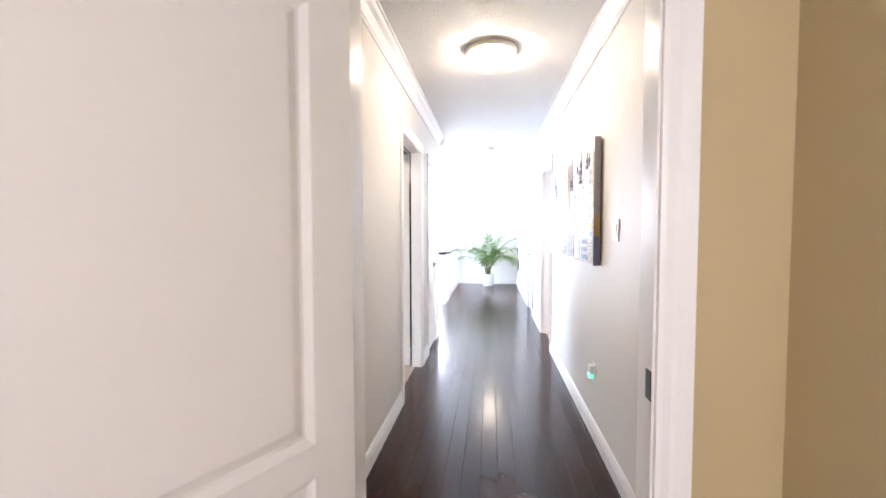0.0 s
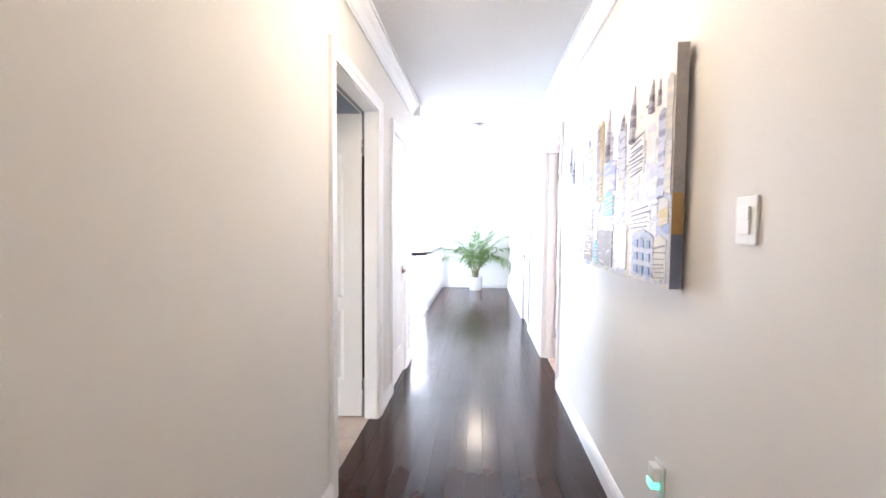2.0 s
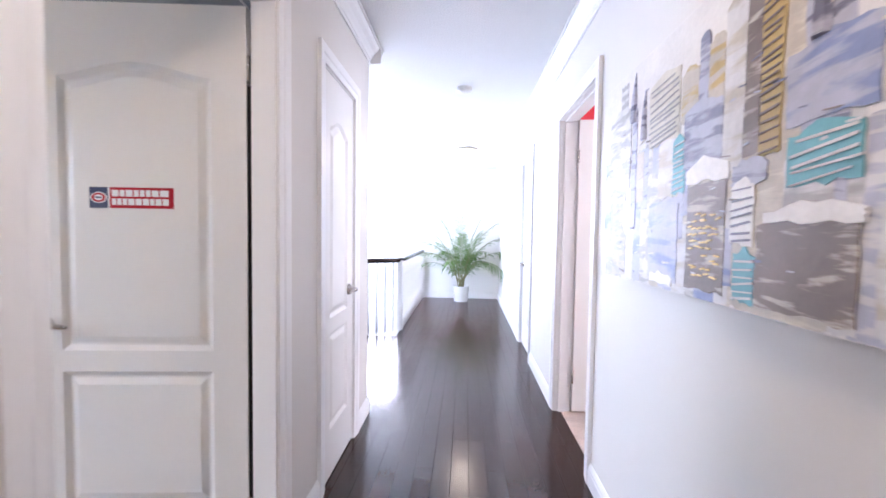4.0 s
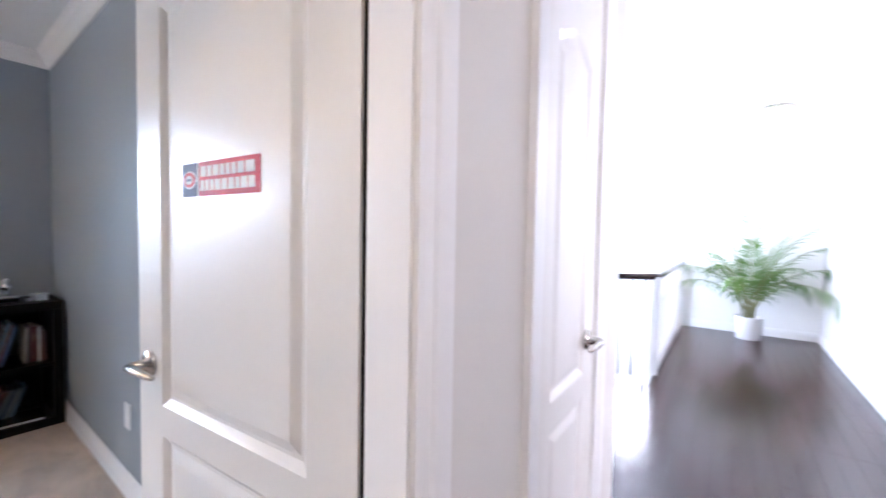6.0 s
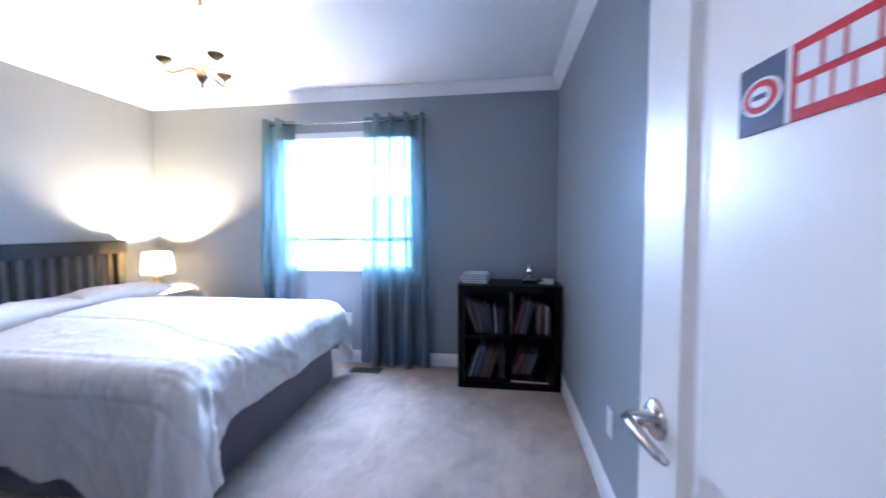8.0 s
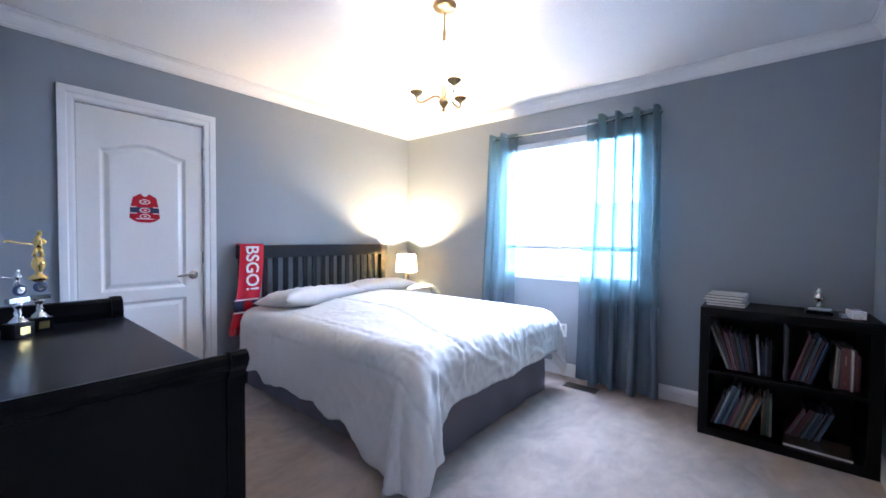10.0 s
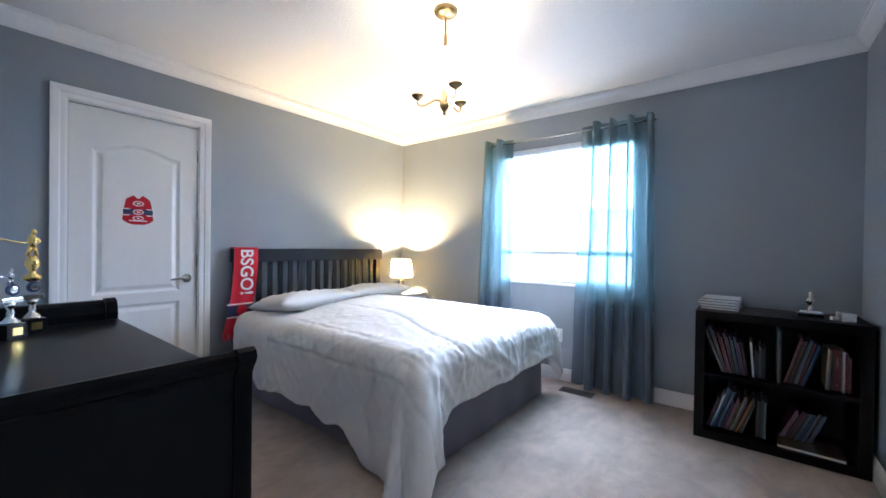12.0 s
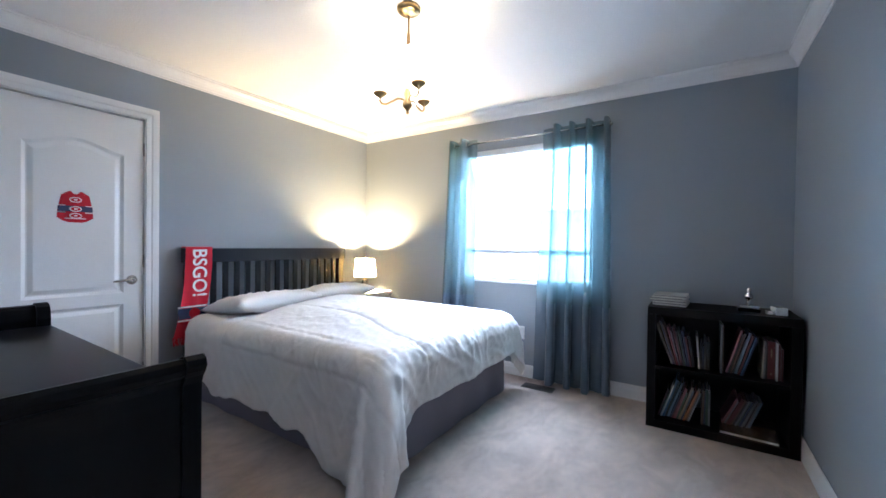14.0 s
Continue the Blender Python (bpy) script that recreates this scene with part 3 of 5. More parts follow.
def skirt_face(p0, p1, z0, z1, folds, out):
    bm = bmesh.new()
    p0, p1, out = Vector(p0), Vector(p1), Vector(out)
    n = 90
    cols = []
    for i in range(n + 1):
        f = i / n
        wob = 0.006 * math.sin(f * folds * 2 * math.pi) + 0.004 * math.sin(f * folds * 5.1)
        cols.append([bm.verts.new(p0.lerp(p1, f) + out * (wob * (1 - k / 4) + 0.012 * (1 - k / 4)) + Vector((0, 0, z0 + (z1 - z0) * k / 4))) for k in range(5)])
    for a, b in zip(cols, cols[1:]):
        for k in range(4):
            bm.faces.new((a[k], b[k], b[k + 1], a[k + 1]))
    return bm


part("box_spring", boxed(BEDX0 + 0.01, BEDX1 - 0.01, 0.31, FOOT - 0.01, 0.14, 0.36, 0.01), M_SKIRT, bed)
part("bed_skirt", skirt_face((BEDX1, 0.30, 0), (BEDX1, FOOT, 0), 0.012, 0.37, 5, (1, 0, 0)), M_SKIRT, bed, "mauve grey cotton bed skirt", True)
part("bed_skirt", skirt_face((BEDX0, FOOT, 0), (BEDX1, FOOT, 0), 0.012, 0.37, 4, (0, 1, 0)), M_SKIRT, bed, "mauve grey cotton bed skirt", True)
part("bed_skirt", skirt_face((BEDX0, 0.30, 0), (BEDX0, FOOT, 0), 0.012, 0.37, 5, (-1, 0, 0)), M_SKIRT, bed, "mauve grey cotton bed skirt", True)


def ridge(p, sharp):
    """Thin raised creases of noise, 0 to 1."""
    return max(0.0, 1 - abs(noise.noise(p)) * sharp) ** 2


def smooth(a, b, x):
    f = min(1.0, max(0.0, (x - a) / (b - a)))
    return f * f * (3 - 2 * f)


class Drape:
    """Bedding laid over the bed: u across from the middle, v from the head. It lies flat on top and falls over both sides and the foot.
    near, far, foot: how much cloth falls there; near is a function of v. seams: (axis, value) lines that pull the filling in."""

    def __init__(self, x0, x1, y0, y1, top, near, far, foot, puff, crisp, seed, seams):
        self.cx, self.half, self.y0, self.y1, self.top = (x0 + x1) / 2, (x1 - x0) / 2 - 0.03, y0, y1 - 0.03, top
        self.near, self.far, self.foot, self.puff, self.crisp, self.seed, self.seams = near, far, foot, puff, crisp, seed, seams

    def base(self, u, v):
        half, y1, seed = self.half, self.y1, self.seed
        dx, dy = max(0.0, abs(u) - half), max(0.0, v - y1)
        s = 1 if u > 0 else -1
        drop = math.hypot(dx, dy)
        a = math.atan2(dy, dx) if drop > 1e-6 else 0.0
        bend = 0.22
        drop = min(drop, self.top + bend / 2 - 0.025)
        if drop < bend:
            down, outw = drop * drop / (2 * bend), drop * (1 - 0.35 * drop / bend)
        else:
            down, outw = drop - bend / 2, bend * 0.65 + (drop - bend) * (0.02 if dy > dx else 0.05)
        hang = smooth(0.04, 0.45, drop)
        run = v if dx > dy else u
        outw += 0.016 * hang * math.sin(run * 9 + 3 * noise.noise(Vector((run * 2, seed, 0))))
        # cloth gathers into upright folds round the corners
        corner = smooth(0.0, 0.18, min(dx, dy))
        outw += corner * hang * ((0.080 if u > 0 else 0.035) + 0.030 * math.sin(a * 8.5 + 0.9))
        x = self.cx + s * (min(abs(u), half) + outw * math.cos(a)) if drop > 1e-6 else self.cx + u
        y = min(v, y1) + outw * math.sin(a)
        z = self.top - down
        if drop < 1e-6:
            z += self.puff * (smooth(-0.12, 0.5, half - abs(u)) * smooth(-0.12, 0.5, y1 - v) - smooth(-0.12, 0.5, 0.0) ** 2)
        return Vector((x, y, z))

    def relief(self, u, v):
        seed, k = self.seed, self.crisp
        dx, dy = max(0.0, abs(u) - self.half), max(0.0, v - self.y1)
        drop = math.hypot(dx, dy)
        loose = 0.22 + 0.68 * smooth(0.0, 0.25, drop)
        p = Vector((u, v, seed))
        h = 0.016 * noise.noise(p * 2.3) * loose + 0.006 * noise.noise(p * 6.0) * loose + 0.0034 * noise.noise(p * 14) * (0.3 + loose) + 0.0016 * noise.noise(p * 34)
        if dy > 0 and dx < 0.02:
            q = Vector((u * 6 + dy * 5, dy * 3.2 - u * 2, seed))
            q2 = Vector((u * 9 - dy * 9, dy * 5 + u * 3, seed + 3))
        elif dx > 0:
            q = Vector((v * 7 + dx * 3, dx * 1.8, seed))
            q2 = Vector((v * 10 - dx * 5, dx * 4, seed + 3))
        else:
            q = Vector((u * 4.5 + v * 2, v * 3.5, seed))
            q2 = Vector((u * 7, v * 6 - u * 3, seed + 3))
        h += k * loose * (0.6 if dx > 0 else 0.85) * (0.012 * ridge(q, 4.0) + 0.009 * ridge(q2, 3.8) + 0.005 * ridge(q * 2.3 + Vector((3, 1, 0)), 3.0) - 0.005)
        for axis, at in self.seams:
            if axis == "v":
                d, t = abs(v - at), u
            elif axis == "top":
                d, t = abs(u - at + 0.16 * smooth(self.y1 - 0.75, self.y1, v) * -1), v
            else:
                d, t = abs(u - at), v
            if d < 0.14:
                h -= 0.0075 * math.exp(-(d / 0.008) ** 1.4) + 0.003 * math.exp(-(d / 0.05) ** 2)
                h += k * (0.0015 if axis == "top" else 0.006) * ridge(Vector((t * 19, d * 4, seed + 9)), 2.2) * math.exp(-d / (0.09 if axis == "v" else 0.05))
        return h

    def place(self, u, v, e=0.004):
        p = self.base(u, v)
        n = (self.base(u + e, v) - self.base(u - e, v)).cross(self.base(u, v + e) - self.base(u, v - e)).normalized()
        q = p + n * self.relief(u, v)
        q.z = max(q.z, 0.022)
        return q

    def mesh(self, step):
        nu = int((2 * self.half + 0.6 + self.far) / step)
        nv = int((self.y1 - self.y0 + self.foot) / step)
        bm = bmesh.new()
        grid = []
        for j in range(nv + 1):
            f = j / nv
            v0 = self.y0 + (self.y1 - self.y0 + self.foot) * f
            lo, hi = -self.half - self.far, self.half + self.near(v0)
            row = []
            for i in range(nu + 1):
                u = lo + (hi - lo) * i / nu
                v = v0 + (0.015 * noise.noise(Vector((u * 4, self.seed, 2))) * max(0.0, (v0 - self.y1) / max(self.foot, 0.01)) if v0 > self.y1 else -0.10 * smooth(0.2, 0.75, -u + 0.5) * (1 - f))
                if v0 > self.y1:
                    v = self.y1 + (v - self.y1) * (1 + 0.45 * smooth(self.half - 0.16, self.half + 0.10, u))
                row.append(bm.verts.new(self.place(u, v)))
            grid.append(row)
        for a, b in zip(grid, grid[1:]):
            for i in range(nu):
                bm.faces.new((a[i], a[i + 1], b[i + 1], b[i]))
        return bm


def quilt_hem(v):
    return 0.55 + 0.03 * smooth(1.0, 1.7, v) + 0.17 * smooth(1.72, 1.96, v) + 0.012 * math.sin(v * 21) + 0.010 * noise.noise(Vector((v * 9, 3, 1)))


def sheet_hem(v):
    return 0.55 + 0.02 * math.sin(v * 17)


TOP_SEAM, SIDE_SEAM, FOOT_SEAM = 0.30, 0.70 + 0.24, FOOT + 0.03
drape = Drape(BEDX0 + 0.01, BEDX1 - 0.01, 0.90, FOOT - 0.005, 0.645, quilt_hem, 0.50, 0.415, 0.074, 1.0, 1.7, (("top", TOP_SEAM), ("side", SIDE_SEAM), ("v", FOOT_SEAM)))
quilt = part("comforter", drape.mesh(0.0125), M_QUILT, None, "", True)
thick = quilt.modifiers.new("thickness", "SOLIDIFY")
thick.thickness, thick.offset = 0.02, -0.6
tagged(quilt, "white quilted cotton comforter draped over the bed", "comforter")
M_STITCH = mat("off_white_stitching", (0.60, 0.58, 0.56), 0.8)
for line in ([drape.place(TOP_SEAM + 0.16 * smooth(drape.y1 - 0.75, drape.y1, v), v) for v in [0.82 + (drape.y1 + 0.04 - 0.82) * k / 90 for k in range(91)]],
             [drape.place(-drape.half + (2 * drape.half) * k / 90, FOOT_SEAM) for k in range(91)],
             [drape.place(SIDE_SEAM, 0.94 + (drape.y1 - 0.94) * k / 90) for k in range(91)]):
    part("piping", tube(bmesh.new(), [p + Vector((0.003, 0.002, 0.003)) for p in line], 0.0016, 5), M_STITCH, quilt, "thin sewn seam", True)
sheet = part("folded_sheet", Drape(BEDX0 + 0.03, BEDX1 - 0.012, 0.36, 1.05, 0.632, sheet_hem, 0.40, 0.0, 0.012, 0.5, 5.2, ()).mesh(0.016), M_SHEET, None, "", True)
tagged(sheet, "cream cotton sheet hanging over the side of the bed", "bed sheet")


def pillow(name, centre, size, turn, seed):
    bm = bmesh.new()
    n = 26
    for sgn in (1, -1):
        grid = []
        for j in range(n + 1):
            row = []
            for i in range(n + 1):
                u, v = i / n * 2 - 1, j / n * 2 - 1
                body = max(0.0, (1 - abs(u) ** 2.8) * (1 - abs(v) ** 2.8)) ** 0.5
                pinch_u, pinch_v = 1 - 0.07 * (1 - v * v), 1 - 0.11 * (1 - u * u)
                w = noise.noise(Vector((u * 2 + seed, v * 2, seed))) * 0.2 + noise.noise(Vector((u * 6 + seed, v * 6, 9))) * 0.10
                row.append(bm.verts.new((u * size[0] / 2 * pinch_u, v * size[1] / 2 * pinch_v, sgn * body * size[2] / 2 * (1 + w) + 0.012 * ridge(Vector((u * 3 + seed, v * 2, 4)), 3) * body)))
            grid.append(row)
        for a, b in zip(grid, grid[1:]):
            for i in range(n):
                bm.faces.new((a[i], a[i + 1], b[i + 1], b[i]))
    bmesh.ops.remove_doubles(bm, verts=bm.verts, dist=0.0005)
    ob = part(name, bm, M_SHEET, None, "", True)
    ob.matrix_basis = pose(*centre, 9, 0, turn)
    return tagged(ob, "plump white pillow against the headboard", "pillow", "pillows on the bed")


pillow("pillow", (-2.375, 0.56, 0.695), (0.76, 0.52, 0.16), 2, 1.0)
pillow("pillow", (-3.06, 0.55, 0.705), (0.72, 0.52, 0.16), -3, 4.0)

# scarf over the headboard's end: front and back sheets joined over the rail
scarf = thing("scarf", (-2.0, 0.30, 0.42), "red knitted team scarf hung over the headboard end", "scarf")


def scarf_sheet(z0, z1, y):
    bm = bmesh.new()
    n = 20
    rows = []
    for j in range(n + 1):
        f = j / n
        z = z1 + (z0 - z1) * f
        shift = 0.09 * f * f
        rows.append([bm.verts.new((-2.095 + shift + 0.185 * i / 8, y + 0.012 * f + 0.006 * math.sin(i * 1.3 + f * 4), z)) for i in range(9)])
    for a, b in zip(rows, rows[1:]):
        for i in range(8):
            bm.faces.new((a[i], a[i + 1], b[i + 1], b[i]))
    return bm


part("cloth", scarf_sheet(0.47, 1.135, 0.293), M_RED_CLOTH, scarf, "", True)
part("cloth", boxed(-2.095, -1.91, 0.212, 0.298, 1.126, 1.136, 0.004), M_RED_CLOTH, scarf)
part("band", boxed(-2.047, -1.853, 0.303, 0.3065, 0.60, 0.68), M_NAVY, scarf, "navy band with a white emblem")
part("stripe", boxed(-2.047, -1.853, 0.303, 0.3075, 0.685, 0.695), M_WHITE_PRINT, scarf)
part("stripe", boxed(-2.043, -1.849, 0.303, 0.3075, 0.585, 0.595), M_WHITE_PRINT, scarf)
part("emblem", turned([(0.038, 0), (0.038, 0.002), (0.030, 0.003)], (0, 0, 0), 20, Matrix.Translation((-1.965, 0.3065, 0.64)) @ Matrix.Rotation(radians(-90), 4, "X")), M_RED_PRINT, scarf)
bm = bmesh.new()
for i in range(26):
    x = -2.0 + 0.0072 * i
    tube(bm, [(x, 0.305, 0.475), (x + 0.004 * math.sin(i), 0.308 + 0.004 * math.cos(i * 2), 0.44), (x + 0.006 * math.sin(i * 1.7), 0.309, 0.415)], 0.003, 5)
part("fringe", bm, M_RED_CLOTH, scarf)
txt = bpy.data.curves.new("lettering", "FONT")
txt.body, txt.size, txt.align_x, txt.align_y, txt.extrude, txt.offset = "BSGO!", 0.140, "CENTER", "CENTER", 0.001, 0.0018
txt.materials.append(M_WHITE_PRINT)
lt = new("lettering", txt)
lt.parent, lt.matrix_parent_inverse = scarf, scarf.matrix_basis.inverted()
lt.matrix_basis = pose(-1.995, 0.308, 0.94, 90, 90, 180) @ Matrix.Diagonal((0.92, 1.0, 1.0, 1.0))
lt["label"] = "white block letters"

# ---- bedside table and lamp ----
stand = thing("nightstand", (-3.64, 0.46, 0), "small white bedside table beside the headboard", "nightstand")
part("tabletop", boxed(-3.84, -3.47, 0.24, 0.64, 0.63, 0.66, 0.006), M_TRIM, stand)
part("body", boxed(-3.82, -3.49, 0.26, 0.62, 0.16, 0.63, 0.004), M_TRIM, stand)
part("drawer", boxed(-3.81, -3.50, 0.62, 0.636, 0.42, 0.61, 0.004), M_TRIM, stand)
for x in (-3.80, -3.51):
    for y in (0.28, 0.60):
        part("leg", boxed(x - 0.018, x + 0.018, y - 0.018, y + 0.018, 0, 0.16, 0.003), M_TRIM, stand)
lamp = thing("table_lamp", (-3.60, 0.46, 0.66), "lit table lamp with a cream drum shade on the nightstand", "lamp")
part("base", turned([(0.06, 0), (0.062, 0.008), (0.05, 0.018), (0.018, 0.03), (0.016, 0.06), (0.034, 0.10), (0.03, 0.13), (0.010, 0.15), (0.010, 0.20)], (-3.60, 0.46, 0.66), 20), M_NICKEL, lamp, "metal lamp base", True)
bm = bmesh.new()
rings = []
for r, z in ((0.118, 0.825), (0.112, 0.89), (0.106, 0.955), (0.100, 1.015)):
    rings.append([bm.verts.new((-3.60 + r * math.cos(2 * math.pi * i / 32), 0.46 + r * math.sin(2 * math.pi * i / 32), z)) for i in range(32)])
for a, b in zip(rings, rings[1:]):
    for i in range(32):
        bm.faces.new((a[i], a[(i + 1) % 32], b[(i + 1) % 32], b[i]))
part("shade", bm, M_LAMPSHADE, lamp, "glowing cream fabric shade", True)

# ---- chandelier ----
CX, CY = -2.185, 2.142
chand = thing("chandelier", (CX, CY, 1.90), "three-arm brass chandelier with lit white glass shades", "chandelier")
part("canopy", turned([(0.058, 0.0), (0.064, -0.008), (0.062, -0.02), (0.05, -0.032), (0.03, -0.040), (0.012, -0.046)], (CX, CY, BED_CEIL), 28), M_BRASS, chand, "brass ceiling rose", True)
part("rod", tube(bmesh.new(), [(CX, CY, BED_CEIL - 0.04), (CX, CY, 2.0)], 0.006, 10), M_BRASS, chand, "", True)
part("sleeve", turned([(0.006, 2.24), (0.009, 2.245), (0.009, 2.305), (0.006, 2.31)], (CX, CY, 0), 12), M_BRASS, chand, "brass joint on the rod", True)
part("hub", turned([(0.003, 1.875), (0.008, 1.879), (0.009, 1.887), (0.004, 1.892), (0.010, 1.898), (0.022, 1.916), (0.027, 1.932), (0.013, 1.955), (0.017, 1.985), (0.012, 2.010), (0.007, 2.030)], (CX, CY, 0), 20), M_BRASS, chand, "brass centre with a finial", True)
for k in range(3):
    a = radians(60 + 120 * k)
    ex, ey = CX + 0.148 * math.cos(a), CY + 0.148 * math.sin(a)
    arm = part("arm", tube(bmesh.new(), [(CX + r * math.cos(a), CY + r * math.sin(a), z) for r, z in ((0.01, 1.942), (0.03, 1.958), (0.055, 1.960), (0.085, 1.944), (0.118, 1.930), (0.140, 1.934), (0.150, 1.950), (0.148, 1.974))], 0.0055, 8), M_BRASS, chand, "curved brass arm", True)
    part("cup", turned([(0.010, 1.962), (0.024, 1.972), (0.036, 1.982), (0.040, 1.990), (0.037, 1.994), (0.020, 1.996)], (ex, ey, 0), 20), M_BRASS, arm, "", True)
    bm = bmesh.new()
    rings = []
    for r, z in ((0.030, 1.994), (0.088, 1.990), (0.090, 1.996), (0.084, 2.070), (0.077, 2.150), (0.074, 2.150), (0.080, 2.070), (0.086, 2.002), (0.03, 2.002)):
        rings.append([bm.verts.new((ex + r * math.cos(2 * math.pi * i / 28), ey + r * math.sin(2 * math.pi * i / 28), z)) for i in range(28)])
    for p, q in zip(rings, rings[1:]):
        for i in range(28):
            bm.faces.new((p[i], p[(i + 1) % 28], q[(i + 1) % 28], q[i]))
    part("shade", bm, M_SHADE, chand, "lit white glass shade", True)

# ---- curtains ----
RODX, RODZ = BX + 0.095, 2.135
rod = thing("curtain_rod", (RODX, 2.15, RODZ), "slim brushed metal curtain rod with finials", "curtain rod")
part("pole", tube(bmesh.new(), [(RODX, 1.44, RODZ), (RODX, 2.87, RODZ)], 0.008, 12), M_NICKEL, rod, "", True)
for y, s in ((1.44, -1), (2.87, 1)):
    part("finial", turned([(0.008, 0), (0.014, 0.006), (0.016, 0.016), (0.010, 0.026), (0.003, 0.03)], (0, 0, 0), 14, Matrix.Translation((RODX, y, RODZ)) @ Matrix.Rotation(radians(-90 * s), 4, "X")), M_NICKEL, rod, "", True)
for y in (1.62, 2.84):
    part("bracket", tube(bmesh.new(), [(BX, y, RODZ - 0.01), (RODX - 0.01, y, RODZ - 0.012), (RODX, y, RODZ - 0.004)], 0.006, 8), M_NICKEL, rod)


def curtain(top0, top1, bot0, bot1, folds, phase, label, mirrored=False):
    """A grommet curtain: wide flat stretches of single cloth between narrow deep folds that stand out into the room;
    a sheer upper panel sewn to a heavier lower band."""
    c = thing("curtain", (RODX, (bot0 + bot1) / 2, 0.03), label, "curtain", "curtains at the window")
    per = 26
    n = folds * per
    rng = random.Random(int(phase * 10))
    wide = [rng.uniform(0.75, 1.25) for _ in range(folds)]
    deep = [rng.uniform(0.85, 1.12) for _ in range(folds)]
    ends = [sum(wide[:k]) / sum(wide) for k in range(folds + 1)]

    def at(i, z):
        k, q = min(i // per, folds - 1), (i - min(i // per, folds - 1) * per) / per
        h = 1 - z / 2.17
        flat = 0.50 + 0.05 * noise.noise(Vector((k * 3.1, z * 0.6, phase)))
        if q < flat:
            out = -0.036 + 0.012 * math.sin(math.pi * q / flat) + 0.006 * noise.noise(Vector((q * 5 + k, z * 3, phase)))
            run = 0.70 * q / flat
        else:
            g = (q - flat) / (1 - flat)
            lift = math.sin(math.pi * g) ** 0.65
            out = -0.036 + (0.120 - 0.020 * h) * deep[k] * lift + 0.010 * h * noise.noise(Vector((g * 3 + k, z * 1.5, phase)))
            run = 0.70 + 0.30 * g - (0.06 + 0.036 * h) * math.sin(2 * math.pi * g)
        f = ends[k] + (ends[k + 1] - ends[k]) * run
        if mirrored:
            f = 1 - f
        sway = 0.014 * noise.noise(Vector((k * 1.7, z * 0.9, 5 + phase))) * min(1.0, h * 2)
        y = (top0 + (bot0 - top0) * h) * (1 - f) + (top1 + (bot1 - top1) * h) * f + sway
        return Vector((RODX + out, y, z))
    for nm, zs, m in (("upper_panel", [0.70 + (2.178 - 0.70) * k / 36 for k in range(37)], M_SHEER), ("lower_band", [0.02 + (0.702 - 0.02) * k / 18 for k in range(19)], M_BAND)):
        bm = bmesh.new()
        rows = []
        for z in zs:
            row = []
            for i in range(n + 1):
                p = at(i, z)
                if nm == "lower_band":
                    p.x += 0.002 + 0.03 * smooth(0.25, 0.0, z) * max(0.0, noise.noise(Vector((i / per * 2, phase, 6))))
                    p.z = max(0.006, p.z + 0.022 * noise.noise(Vector((i / n * 9, phase, 3))) * (1 - z / 0.7))
                row.append(bm.verts.new(p))
            rows.append(row)
        for a, b in zip(rows, rows[1:]):
            for i in range(n):
                bm.faces.new((a[i], a[i + 1], b[i + 1], b[i]))
        part(nm, bm, m, c, "lighter sheer satin" if nm == "upper_panel" else "darker slate satin band", True)
    hem = bmesh.new()
    rows = [[hem.verts.new(at(i, z) + Vector((0.0035, 0, 0))) for i in range(n + 1)] for z in (0.696, 0.704)]
    for i in range(n):
        hem.faces.new((rows[0][i], rows[0][i + 1], rows[1][i + 1], rows[1][i]))
    part("seam", hem, M_BAND, c, "sewn seam between the two cloths", True)
    for k in range(folds):
        for q in (0.60, 0.92):
            p = at(int((k + q) * per), RODZ)
            ring = [(RODX + 0.022 * math.cos(w), p.y, RODZ + 0.022 * math.sin(w)) for w in [2 * math.pi * r / 14 for r in range(15)]]
            part("grommet", tube(bmesh.new(), ring, 0.0045, 6), M_NICKEL, c, "metal grommet", True)
    return c


curtain(1.44, 1.70, 1.34, 1.68, 2, 0.4, "blue grey satin curtain gathered beside the window", True)
curtain(2.34, 2.88, 2.28, 2.91, 4, 4.2, "wide blue grey satin curtain drawn over half the window")

# raised blind behind the curtains
blind = thing("blind", (BX - 0.03, 2.12, 1.92), "white slatted window blind drawn halfway up", "window blind")
part("valance", boxed(BX + 0.004, BX + 0.018, 1.49, 2.75, 2.02, 2.075, 0.003), M_BLIND, blind, "white valance")
part("head_rail", boxed(BX - 0.035, BX + 0.003, 1.50, 2.74, 2.035, 2.078, 0.003), M_PLASTIC, blind)
for k in range(13):
    z = 2.012 - k * 0.019
    bm = bmesh.new()
    box(bm, -0.018, 0.018, -0.61, 0.61, -0.0008, 0.0008, 0, pose(BX - 0.008, 2.12, z, 0, 24, 0))
    part("slat", bm, M_BLIND, blind)

# ---- bookcase and books ----
KX0, KX1, KY0, KY1, KH = -3.83, -3.43, 3.195, 3.965, 0.79
case = thing("bookcase", ((KX0 + KX1) / 2, (KY0 + KY1) / 2, 0), "low black-brown bookcase with four cubes in the corner", "bookcase")
part("top", boxed(KX0, KX1, KY0, KY1, KH - 0.05, KH, 0.002), M_ESPRESSO, case)
part("base", boxed(KX0, KX1, KY0, KY1, 0, 0.05, 0.002), M_ESPRESSO, case)
part("side", boxed(KX0, KX1, KY0, KY0 + 0.05, 0.05, KH - 0.05, 0.001), M_ESPRESSO, case)
part("side", boxed(KX0, KX1, KY1 - 0.05, KY1, 0.05, KH - 0.05, 0.001), M_ESPRESSO, case)
